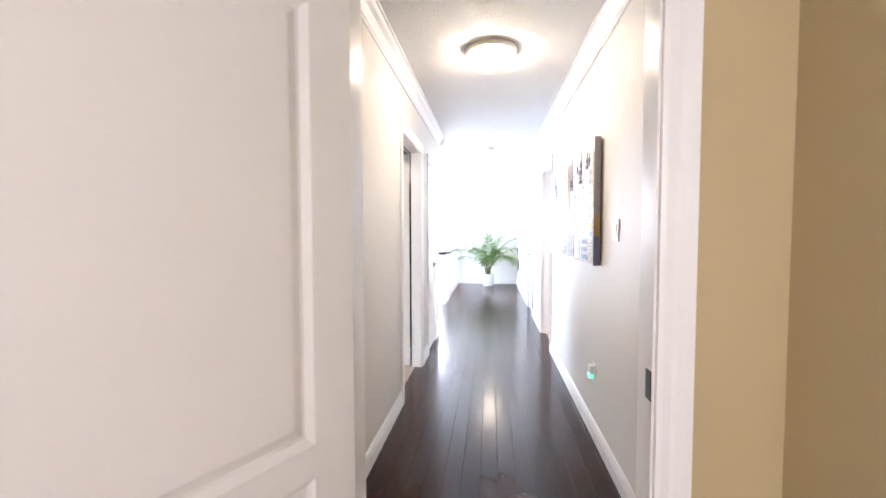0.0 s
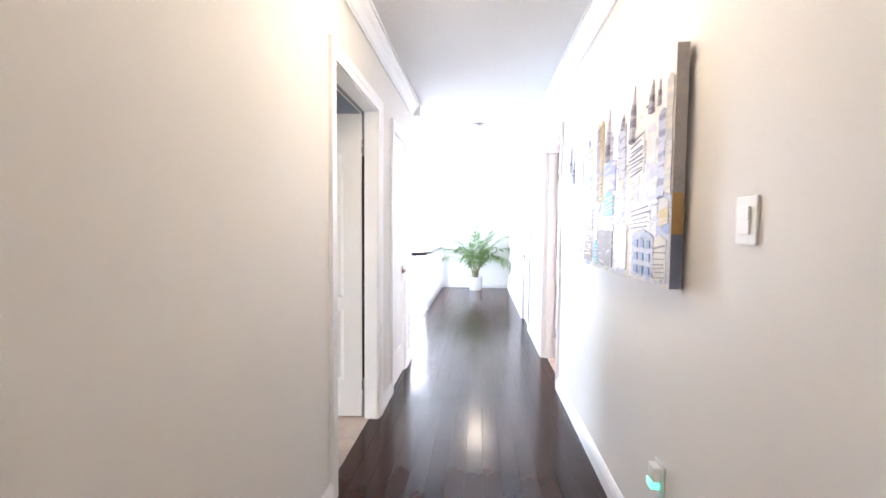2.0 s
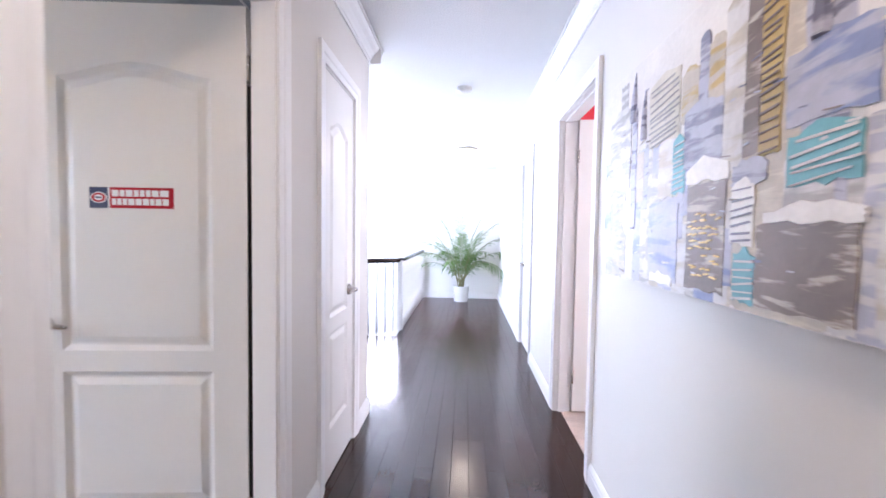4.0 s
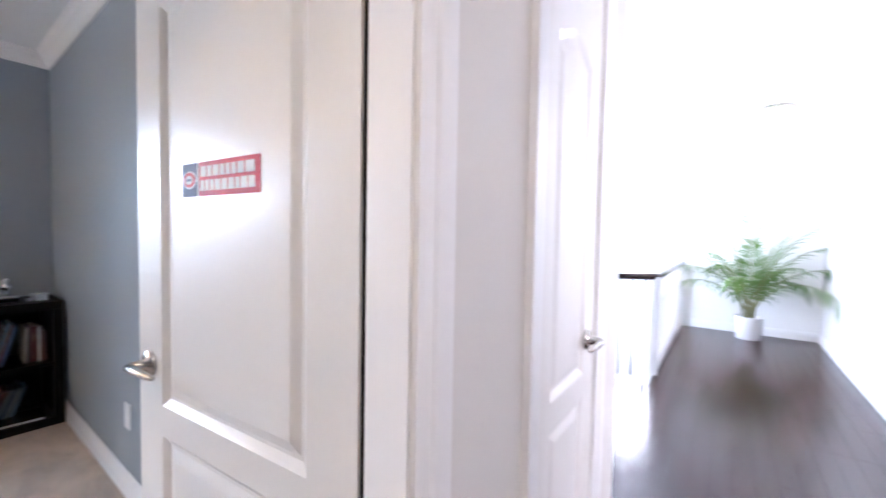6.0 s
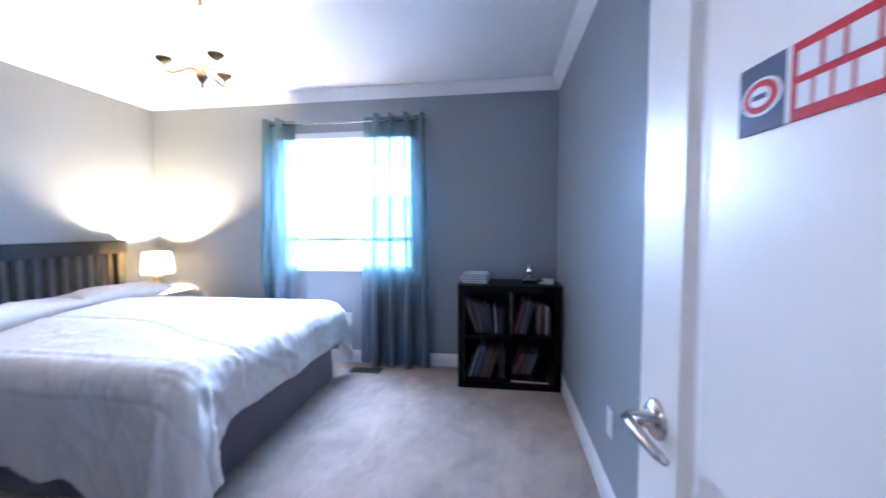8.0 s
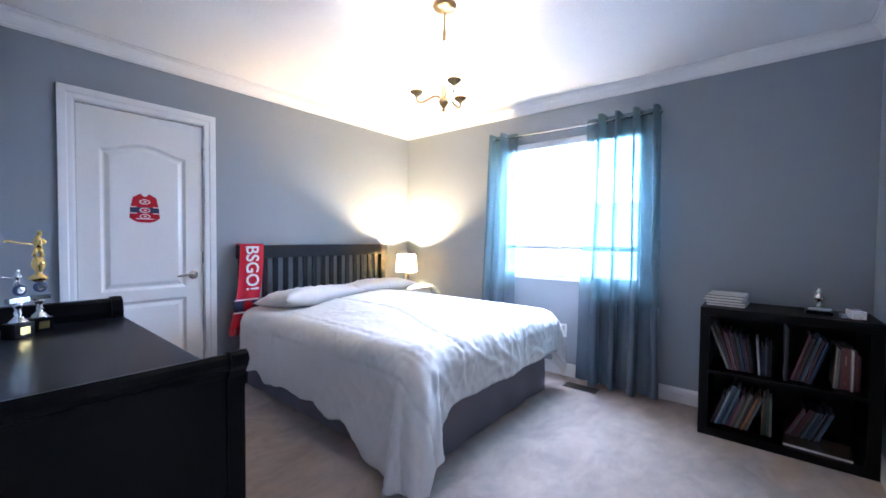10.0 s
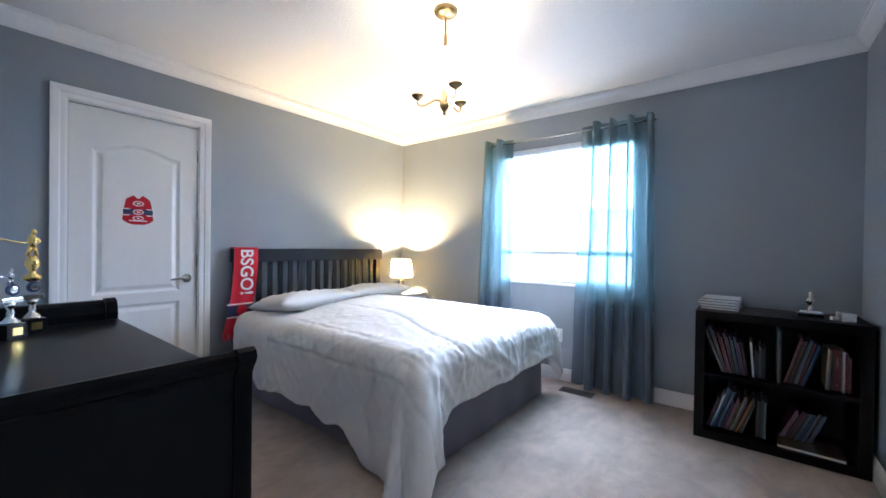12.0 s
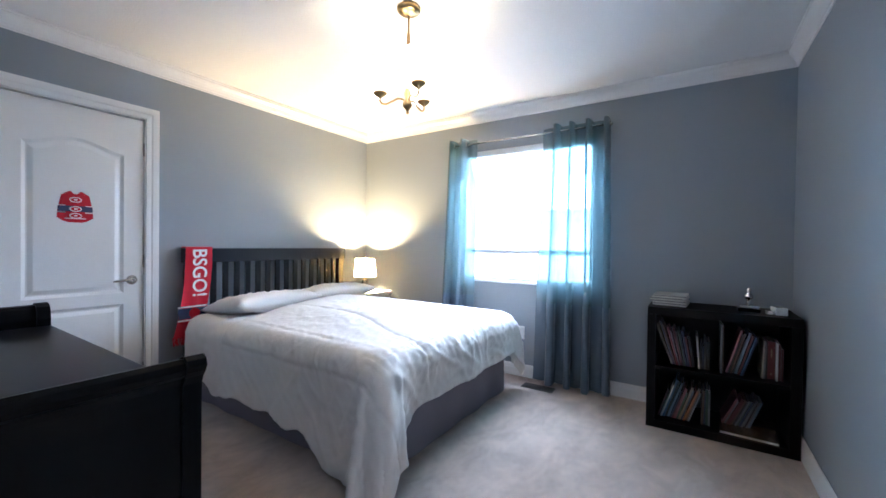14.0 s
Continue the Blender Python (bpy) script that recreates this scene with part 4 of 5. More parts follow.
part("shelf", boxed(KX0, KX1 - 0.004, KY0 + 0.05, KY1 - 0.05, 0.385, 0.405, 0.001), M_ESPRESSO, case)
MID = (KY0 + KY1) / 2
part("back", boxed(KX0, KX0 + 0.006, KY0 + 0.05, KY1 - 0.05, 0.05, KH - 0.05), M_ESPRESSO, case)

COVERS = {
    "maroon": (0.13, 0.025, 0.03), "navy": (0.025, 0.04, 0.10), "blue": (0.05, 0.13, 0.26), "red": (0.25, 0.03, 0.03), "cream": (0.45, 0.40, 0.32),
    "orange": (0.40, 0.14, 0.04), "brown": (0.13, 0.07, 0.04), "grey": (0.20, 0.20, 0.21), "black": (0.02, 0.02, 0.022), "green": (0.05, 0.10, 0.06),
    "pale blue": (0.20, 0.29, 0.38), "white": (0.60, 0.59, 0.56), "tan": (0.33, 0.23, 0.14), "pink": (0.30, 0.10, 0.12)}
COVER_MATS = {k: mat("book_" + k.replace(" ", "_"), v if k == "white" else tuple(0.72 * c for c in v), 0.45, 0, 0.12, 12, 0.1, 120) for k, v in COVERS.items()}


def book(w, h, deep, colour, m, label, marked=False):
    """A book standing on its foot: w along y, its spine towards +x."""
    b = tagged(new("book"), label, "book", "books in the bookcase")
    b.matrix_basis = m
    bm = bmesh.new()
    t = 0.0025
    box(bm, -deep, 0, 0, t, 0, h)
    box(bm, -deep, 0, w - t, w, 0, h)
    box(bm, -t, 0.0015, t, w - t, 0, h, 0.0008)
    c = part("cover", bm, COVER_MATS[colour], b)
    c.matrix_parent_inverse = Matrix()
    p = part("page_block", boxed(-deep + 0.004, -t, t, w - t, 0.003, h - 0.003), M_PAGES, b, "cream page block")
    p.matrix_parent_inverse = Matrix()
    if marked and w > 0.014:
        for z0, z1 in ((h * 0.58, h * 0.80), (h * 0.12, h * 0.16)):
            q = part("title", boxed(0.0016, 0.0020, w * 0.42, w * 0.58, z0, z1), COVER_MATS["tan"] if colour not in ("white", "cream") else COVER_MATS["black"], b, "plain bar of spine lettering")
            q.matrix_parent_inverse = Matrix()
    return b


def shelf_of_books(y0, z0, specs, deep_at):
    """Books side by side along a shelf: (colour, thickness, height, lean in degrees)."""
    y = y0
    rng = random.Random(int(y0 * 100 + z0 * 10))
    thin = []
    for colour, w, h, lean in specs:
        if w > 0.0155 and w < 0.03:
            thin += [(colour, w * 0.55, h, lean), (rng.choice(("black", "brown", "navy", "maroon", "grey", "green")), w * 0.45, h * rng.uniform(0.86, 0.98), lean)]
        else:
            thin.append((colour, w, h, lean))
    for colour, w, h, lean in thin:
        a = radians(lean)
        run = w / math.cos(a)
        # leaning right: its left foot corner rests; leaning left: its right one
        lift = w * math.sin(-a) if lean < 0 else 0.0
        m = Matrix.Translation((KX1 - 0.075 + deep_at - rng.uniform(0, 0.03), y, z0 + 0.0005)) @ Matrix.Rotation(-a, 4, "X")
        if lean > 0:
            m = m @ Matrix.Translation((0, 0, 0))
            m = Matrix.Translation((0, 0, w * math.sin(a))) @ m
        kind = "leaning" if abs(lean) > 3 else "standing"
        book(w, h, 0.15 + rng.uniform(0, 0.05), colour, m, f"{colour} hardback book {kind} on a bookcase shelf", rng.random() < 0.4)
        y += run + 0.001
    return y


s2 = 0.405
# upper left: books leaning to the left, then upright ones
shelf_of_books(KY0 + 0.135, s2, [("cream", 0.012, 0.27, -20), ("navy", 0.016, 0.29, -17), ("red", 0.018, 0.25, -14), ("maroon", 0.02, 0.245, -12), ("green", 0.016, 0.235, -11), ("navy", 0.022, 0.23, -10), ("black", 0.014, 0.20, -9)], 0)
shelf_of_books(KY0 + 0.285, s2, [("white", 0.010, 0.21, -4), ("black", 0.018, 0.17, 0), ("grey", 0.016, 0.19, 0), ("black", 0.012, 0.18, 0)], 0)
# upper right
shelf_of_books(MID + 0.012, s2, [("grey", 0.018, 0.30, 0)], 0.03)
shelf_of_books(MID + 0.042, s2, [("pink", 0.02, 0.28, 15), ("brown", 0.018, 0.26, 15), ("pale blue", 0.026, 0.27, 15), ("blue", 0.016, 0.25, 16)], 0)
shelf_of_books(MID + 0.215, s2, [("cream", 0.016, 0.225, 2), ("black", 0.010, 0.20, 0), ("maroon", 0.036, 0.225, 0), ("white", 0.008, 0.22, 0), ("maroon", 0.024, 0.215, 0)], 0)
# lower left: books leaning to the right
shelf_of_books(KY0 + 0.06, 0.05, [("maroon", 0.016, 0.20, 17), ("white", 0.010, 0.23, 18), ("blue", 0.024, 0.27, 17), ("pale blue", 0.014, 0.25, 18), ("navy", 0.018, 0.20, 18), ("pink", 0.024, 0.22, 17), ("tan", 0.022, 0.235, 18), ("orange", 0.012, 0.22, 20), ("brown", 0.022, 0.235, 18)], 0)
shelf_of_books(KY0 + 0.305, 0.05, [("brown", 0.022, 0.22, 2), ("green", 0.014, 0.23, 0), ("grey", 0.010, 0.215, 0)], 0)
# lower right: flat book with a row leaning on it
fb = thing("book", (KX1 - 0.12, MID + 0.155, 0.05), "dark picture book with cream pages lying flat on the bottom shelf", "book", "books in the bookcase")
fm = pose(KX1 - 0.115, MID + 0.16, 0.0505, 0, 0, -3)
part("cover", box(box(bmesh.new(), -0.10, 0.10, -0.14, 0.14, 0, 0.0025, 0.0005, fm), -0.10, 0.10, -0.14, 0.14, 0.0155, 0.018, 0.0005, fm), M_PICTURE, fb, "dark patterned cover")
part("page_block", box(bmesh.new(), -0.098, 0.097, -0.137, 0.137, 0.0026, 0.0154, 0, fm), COVER_MATS["white"], fb, "cream page block")
shelf_of_books(MID + 0.03, 0.069, [("pink", 0.02, 0.185, 24), ("maroon", 0.018, 0.19, 24), ("brown", 0.018, 0.18, 23), ("grey", 0.016, 0.18, 22), ("navy", 0.02, 0.175, 21), ("grey", 0.018, 0.18, 20), ("pale blue", 0.014, 0.175, 20)], -0.06)

# on top: a stack of four white notebooks, a small trophy, a glass block
for k in range(4):
    nb = thing("notebook", (-3.66, 3.30, KH + 0.017 * k), "white notebook in a neat stack on the bookcase", "notebook", "stack of notebooks on the bookcase")
    sh = pose(-3.66 + 0.004 * math.sin(k * 2.1), 3.315 + 0.005 * math.cos(k * 1.7), KH + 0.0005 + 0.0172 * k, 0, 0, 3 * math.sin(k * 2.3) - 4)
    part("cover", box(bmesh.new(), -0.125, 0.125, -0.098, 0.098, 0.0, 0.0165, 0.002, sh), COVER_MATS["white"], nb)
    # Thin grey line near the top of each notebook's side.
    part("edge_line", box(bmesh.new(), -0.122, 0.1255, -0.0985, 0.095, 0.0105, 0.0155, 0, sh), COVER_MATS["grey"], nb, "thin grey line between the stacked notebooks")
tr = thing("figurine_trophy", (-3.60, 3.735, KH), "small silver trophy figure on a flat base", "trophy")
part("base", boxed(-3.645, -3.555, 3.68, 3.79, KH + 0.0005, KH + 0.022, 0.003), M_BLACK, tr, "black base")
part("plate", boxed(-3.637, -3.563, 3.687, 3.783, KH + 0.022, KH + 0.04, 0.004), M_SILVER, tr)
part("figure", turned([(0.016, 0.04), (0.012, 0.055), (0.008, 0.07), (0.022, 0.085), (0.024, 0.10), (0.010, 0.112), (0.008, 0.118), (0.014, 0.13), (0.010, 0.143), (0.003, 0.148)], (-3.60, 3.735, KH), 12), M_SILVER, tr, "silver figure", True)
gb = thing("glass_block", (-3.56, 3.875, KH), "clear crystal award block lying on the bookcase", "award")
part("block", box(bmesh.new(), -0.045, 0.045, -0.028, 0.028, 0.0005, 0.045, 0.004, pose(-3.56, 3.875, KH, 0, 0, 10)), M_CRYSTAL, gb)
part("plate", box(bmesh.new(), -0.02, 0.02, -0.06, -0.035, 0.0005, 0.02, 0.002, pose(-3.56, 3.875, KH, 0, 0, 10)), M_CRYSTAL, gb)

# ---- dresser ----
DX0, DX1, DY0, DY1, DTOP = -1.0, -0.495, 1.13, 2.45, 0.815
dresser = thing("dresser", (-0.75, 1.8, 0), "black sleigh-style dresser against the wall", "dresser")
part("body", boxed(DX0 + 0.03, DX1, DY0 + 0.03, DY1 - 0.03, 0.09, DTOP - 0.025, 0.004), M_BLACK, dresser)
part("top", boxed(DX0 - 0.015, DX1, DY0 + 0.025, DY1 - 0.025, DTOP - 0.025, DTOP, 0.008), M_BLACK, dresser, "satin black top")
part("plinth", boxed(DX0 + 0.015, DX1, DY0 + 0.02, DY1 - 0.02, 0.0, 0.09, 0.006), M_BLACK, dresser)


def sleigh_end(y_in, out):
    """An end panel that rises above the top and rolls outwards into a scroll."""
    prof = [(0.0, 0.0), (0.0, 0.80), (-0.006, 0.845), (0.002, 0.872), (0.008, 0.888), (0.02, 0.900), (0.036, 0.903), (0.050, 0.895), (0.055, 0.880), (0.049, 0.866), (0.038, 0.858), (0.030, 0.84), (0.028, 0.80), (0.03, 0.4), (0.026, 0.0)]
    bm = bmesh.new()
    ends = [[bm.verts.new((x, y_in + out * u, z)) for u, z in prof] for x in (DX0 + 0.012, DX1)]
    k = len(prof)
    for i in range(k):
        bm.faces.new((ends[0][i], ends[0][(i + 1) % k], ends[1][(i + 1) % k], ends[1][i]))
    for e in ends:
        bm.faces.new(e)
    end = part("end_panel", bm, M_BLACK, dresser)
    # front stile that follows the same curve
    bm = bmesh.new()
    wide = [(u + (0.008 if u > 0.015 else -0.006), z + (0.006 if z > 0.86 else 0)) for u, z in prof]
    ends = [[bm.verts.new((x, y_in + out * u, z)) for u, z in wide] for x in (DX0 - 0.012, DX0 + 0.03)]
    for i in range(k):
        bm.faces.new((ends[0][i], ends[0][(i + 1) % k], ends[1][(i + 1) % k], ends[1][i]))
    for e in ends:
        bm.faces.new(e)
    part("scroll_stile", bm, M_BLACK, end)
    part("end_moulding", boxed(DX0 + 0.05, DX1 - 0.03, y_in + out * 0.029 if out > 0 else y_in - 0.034, y_in + 0.034 if out > 0 else y_in - 0.029, 0.12, 0.16, 0.002), M_BLACK, end)


sleigh_end(DY1 - 0.035, 1)
sleigh_end(DY0 + 0.035, -1)
for r, (z0, z1) in enumerate(((0.11, 0.33), (0.345, 0.56), (0.575, 0.775))):
    for c in range(2):
        y0 = DY0 + 0.05 + c * 0.62
        dr = part("drawer", boxed(DX0 + 0.012, DX0 + 0.034, y0, y0 + 0.60, z0, z1, 0.005), M_BLACK, dresser)
        for yy in (y0 + 0.16, y0 + 0.44):
            part("knob", turned([(0.006, 0), (0.006, 0.012), (0.014, 0.018), (0.012, 0.026), (0.004, 0.029)], (0, 0, 0), 12, Matrix.Translation((DX0 + 0.012, yy, (z0 + z1) / 2)) @ Matrix.Rotation(radians(-90), 4, "Y")), M_DARKMETAL, dr, "dark metal knob", True)


def trophy(x, y, turn, tall, label):
    t = thing("hockey_trophy", (x, y, DTOP), label, "trophy", "trophies on the dresser")
    m = pose(x, y, DTOP + 0.0005, 0, 0, turn)
    part("base", box(bmesh.new(), -0.033, 0.033, -0.028, 0.028, 0, 0.055, 0.003, m), M_BLACK, t, "black block base")
    part("plaque", box(bmesh.new(), -0.016, 0.016, 0.028, 0.030, 0.014, 0.042, 0, m), M_GOLD, t, "gold engraved plaque")
    part("foot", turned([(0.027, 0.055), (0.028, 0.060), (0.017, 0.070), (0.009, 0.082), (0.012, 0.092), (0.008, 0.102), (0.014, 0.116), (0.018, 0.128)], (0, 0, 0), 16, m), M_SILVER, t, "", True)
    part("bracket", box(bmesh.new(), -0.034, 0.034, -0.010, 0.010, 0.128, 0.147, 0.003, m), M_SILVER, t, "silver lettered bracket")
    disc = part("medallion", turned([(0.021, 0), (0.021, 0.006), (0.016, 0.008)], (0, 0, 0), 20, m @ Matrix.Translation((0, 0.006, 0.176)) @ Matrix.Rotation(radians(-90), 4, "X")), M_NAVY, t, "round medallion")
    part("ring", turned([(0.012, 0.0082), (0.012, 0.009), (0.007, 0.0095)], (0, 0, 0), 16, m @ Matrix.Translation((0, 0.006, 0.176)) @ Matrix.Rotation(radians(-90), 4, "X")), M_SILVER, disc)
    z = 0.195
    if tall:
        part("riser", turned([(0.012, 0.195), (0.026, 0.205), (0.030, 0.215), (0.014, 0.225), (0.010, 0.235), (0.022, 0.26), (0.018, 0.285), (0.008, 0.295)], (0, 0, 0), 16, m), M_GOLD, t, "gold cup riser", True)
        z = 0.295
    bm = bmesh.new()
    s = 1.0 if tall else 0.55
    fm = m @ Matrix.Diagonal((-1.0, 1.0, 1.0, 1.0))
    for a, b in (((0.012, 0.0, 0.0), (0.004, 0.0, 0.035)), ((-0.016, 0.0, 0.0), (-0.004, 0.0, 0.036))):
        tube(bm, [fm @ Vector((p[0] * s, p[1], z + p[2] * s)) for p in (a, b)], [0.006 * s, 0.008 * s], 8)
    tube(bm, [fm @ Vector((0, 0, z + h * s)) for h in (0.034, 0.05, 0.07, 0.082)], [0.010 * s, 0.014 * s, 0.013 * s, 0.006 * s], 10)
    tube(bm, [fm @ Vector((0.004, 0, z + h * s)) for h in (0.082, 0.088, 0.098, 0.103)], [0.004 * s, 0.009 * s, 0.009 * s, 0.003 * s], 10)
    tube(bm, [fm @ Vector((q[0] * s, 0, z + q[1] * s)) for q in ((0.012, 0.07), (0.022, 0.055), (0.004, 0.046))], 0.005 * s, 8)
    tube(bm, [fm @ Vector((q[0] * s, 0.004, z + q[1] * s)) for q in ((0.012, 0.048), (-0.05, 0.052), (-0.088, 0.062), (-0.098, 0.060))], [0.003 * s, 0.003 * s, 0.004 * s, 0.006 * s], 8)
    part("figure", bm, M_GOLD if tall else M_SILVER, t, "small metallic figure with a stick", True)
    return t


trophy(-0.668, 1.37, 35, False, "short silver hockey trophy on a black block base")
trophy(-0.73, 1.285, 20, True, "tall gold hockey trophy on a black block base")

# ---- wall and floor fittings ----


def outlet(name, axis, face, out, along, z, label, plugs=True):
    o = thing(name, (face, along, z) if axis == "x" else (along, face, z), label, "outlet")

    def bx(u0, u1, s0, s1, z0, z1, bev):
        a, b = sorted((face + out * u0, face + out * u1))
        return boxed(a, b, along + s0, along + s1, z + z0, z + z1, bev) if axis == "x" else boxed(along + s0, along + s1, a, b, z + z0, z + z1, bev)
    part("plate", bx(0, 0.006, -0.036, 0.036, -0.058, 0.058, 0.002), M_PLASTIC, o)
    for dz in (-0.026, 0.026):
        part("socket", bx(0.006, 0.009, -0.017, 0.017, dz - 0.016, dz + 0.016, 0.002), M_PLASTIC, o)
    return o, bx


outlet("wall_outlet", "y", BY1, -1, -2.25, 0.38, "white plastic wall outlet on the blue grey wall")
o, bx = outlet("wall_outlet", "x", BX, 1, 2.14, 0.395, "white plastic outlet under the window")
part("plug", bx(0.009, 0.04, -0.02, 0.02, 0.005, 0.045, 0.004), M_PLASTIC, o, "white plug")
vent = thing("floor_vent", (-3.66, 2.38, 0), "brown metal floor vent set in the carpet", "floor vent")
part("frame", boxed(-3.72, -3.61, 2.25, 2.51, 0.0, 0.006, 0.002), M_DARKMETAL, vent)
for k in range(9):
    part("slat", boxed(-3.71, -3.62, 2.268 + k * 0.026, 2.28 + k * 0.026, 0.006, 0.010), M_DARKMETAL, vent)

# ---- stickers on the doors ----
ban = thing("door_banner", (-0.86, 3.79, 1.32), "red and navy team banner sticker on the door", "banner")
bm_m = bedroom_door.matrix_basis @ Matrix.Translation((0.254, 0.0150, 1.315)) @ Matrix.Diagonal((1.06, 1.0, 1.03, 1.0))


def on_door(x0, x1, z0, z1, lift):
    return box(bmesh.new(), x0, x1, lift, lift + 0.0006, z0, z1, 0, bm_m)


part("sheet", on_door(0.0, 0.272, 0.0, 0.071, 0.0), M_RED_PRINT, ban)
part("emblem_field", on_door(0.212, 0.272, 0.0, 0.071, 0.0008), M_NAVY, ban, "navy square")
part("border", on_door(0.207, 0.212, 0.0, 0.071, 0.0008), M_WHITE_PRINT, ban)
em = bm_m @ Matrix.Translation((0.242, 0.0016, 0.0355)) @ Matrix.Rotation(radians(-90), 4, "X") @ Matrix.Diagonal((1.25, 0.9, 1, 1))
part("emblem", turned([(0.021, 0), (0.021, 0.0004)], (0, 0, 0), 24, em), M_WHITE_PRINT, ban, "white oval")
part("emblem", turned([(0.018, 0.0006), (0.018, 0.001)], (0, 0, 0), 24, em), M_RED_PRINT, ban, "red oval")
part("emblem", turned([(0.011, 0.0012), (0.011, 0.0016)], (0, 0, 0), 24, em), M_WHITE_PRINT, ban, "white oval")
part("emblem", box(bmesh.new(), -0.008, 0.008, -0.003, 0.003, 0.0018, 0.002, 0, em), M_NAVY, ban)
for z0, z1, widths in ((0.040, 0.062, (4, 3, 4, 3, 3, 3, 4, 5)), (0.011, 0.033, (3, 3, 3, 4, 4, 4, 3, 4, 4))):
    unit = 0.188 / sum(widths)
    x = 0.200
    for w in widths:
        part("letter_block", on_door(x - (w - 0.7) * unit, x, z0, z1, 0.0008), M_WHITE_PRINT, ban, "white block")
        x -= w * unit

jer = thing("jersey_sticker", (-1.32, 0.2, 1.3), "red hockey jersey sticker on the white closet door", "sticker")
jm = pose(-1.325, BY0 - 0.0172, 1.285)


def flat_poly(pts, lift):
    bm = bmesh.new()
    lo = [bm.verts.new(jm @ Vector((x, lift, z))) for x, z in pts]
    hi = [bm.verts.new(jm @ Vector((x, lift + 0.0012, z))) for x, z in pts]
    bm.faces.new(lo)
    bm.faces.new(hi)
    k = len(pts)
    for i in range(k):
        bm.faces.new((lo[i], lo[(i + 1) % k], hi[(i + 1) % k], hi[i]))
    return bm


part("body", flat_poly([(-0.055, 0.008), (-0.03, 0.0), (0.03, 0.0), (0.055, 0.008), (0.086, 0.03), (0.080, 0.10), (0.066, 0.17), (0.03, 0.195), (-0.03, 0.195), (-0.066, 0.17), (-0.080, 0.10), (-0.086, 0.03)], 0), M_RED_PRINT, jer)
part("collar", flat_poly([(-0.022, 0.196), (0.022, 0.196), (0.008, 0.178), (-0.008, 0.178)], 0.0014), M_WHITE_PRINT, jer)
for z0, z1, w, m in ((0.06, 0.066, 0.083, M_WHITE_PRINT), (0.068, 0.10, 0.082, M_NAVY), (0.102, 0.108, 0.080, M_WHITE_PRINT), (0.022, 0.028, 0.05, M_WHITE_PRINT)):
    for s in (-1, 1):
        part("stripe", flat_poly([(s * 0.046, z0), (s * w, z0), (s * w, z1), (s * 0.046, z1)], 0.0014), m, jer)
part("stripe", flat_poly([(-0.045, 0.022), (0.045, 0.022), (0.045, 0.028), (-0.045, 0.028)], 0.0014), M_WHITE_PRINT, jer)
part("stripe", flat_poly([(-0.052, 0.068), (0.052, 0.068), (0.052, 0.104), (-0.052, 0.104)], 0.0016), M_NAVY, jer)
for z, m in ((0.085, M_RED_PRINT), (0.142, M_RED_PRINT), (0.042, M_RED_PRINT)):
    part("emblem", flat_poly([(0.030 * math.cos(q), z + 0.017 * math.sin(q)) for q in [2 * math.pi * r / 20 for r in range(20)]], 0.0030), M_WHITE_PRINT, jer)
    part("emblem", flat_poly([(0.024 * math.cos(q), z + 0.012 * math.sin(q)) for q in [2 * math.pi * r / 20 for r in range(20)]], 0.0044), m, jer)
    part("emblem", flat_poly([(-0.008, z - 0.004), (0.008, z - 0.004), (0.008, z + 0.004), (-0.008, z + 0.004)], 0.0058), M_WHITE_PRINT, jer)

# ---- hall: lamp, smoke alarm, switch, night light, canvas ----
for HX, HY in ((0.29, 2.83), (0.29, 8.25)):
    hl = thing("ceiling_light", (HX, HY, CEIL), "lit flush dome ceiling light with a metal rim", "ceiling light", "ceiling lights in the hall")
    part("rim", turned([(0.150, 0.0), (0.168, -0.008), (0.172, -0.022), (0.165, -0.034), (0.150, -0.036)], (HX, HY, CEIL), 40), M_RIM, hl, "slim round rim", True)
    part("dome", turned([(0.150, -0.034), (0.145, -0.055), (0.125, -0.078), (0.09, -0.094), (0.045, -0.103), (0.008, -0.105)], (HX, HY, CEIL), 40), M_DOME, hl, "glowing frosted glass dome", True)
    part("knob", turned([(0.008, -0.104), (0.010, -0.112), (0.004, -0.12)], (HX, HY, CEIL), 14), M_NICKEL, hl, "", True)
sm = thing("smoke_alarm", (0.268, 5.86, CEIL), "round white smoke alarm on the ceiling", "smoke alarm")
part("base", turned([(0.068, 0), (0.070, -0.012)], (0.268, 5.86, CEIL), 28), M_PLASTIC, sm, "", True)
part("cover", turned([(0.064, -0.012), (0.062, -0.028), (0.05, -0.038), (0.02, -0.042)], (0.268, 5.86, CEIL), 28), M_PLASTIC, sm, "", True)

sw = thing("light_switch", (XR, 2.31, 1.305), "white rocker light switch plate on the hall wall", "light switch")
part("plate", boxed(XR - 0.007, XR, 2.274, 2.346, 1.247, 1.365, 0.003), M_PLASTIC, sw)
part("rocker", boxed(XR - 0.011, XR - 0.007, 2.293, 2.327, 1.272, 1.307, 0.002), M_PLASTIC, sw)
part("rocker", boxed(XR - 0.013, XR - 0.007, 2.293, 2.327, 1.307, 1.340, 0.002), M_PLASTIC, sw)
nl, bx = outlet("wall_outlet", "x", XR, -1, 2.70, 0.41, "white wall outlet with a green night light plugged in")
part("night_light", bx(0.009, 0.035, -0.022, 0.022, -0.005, 0.05, 0.006), M_PLASTIC, nl, "white night light body")
part("lens", bx(0.010, 0.040, -0.020, 0.020, -0.03, -0.004, 0.005), M_GREEN, nl, "glowing green lens")

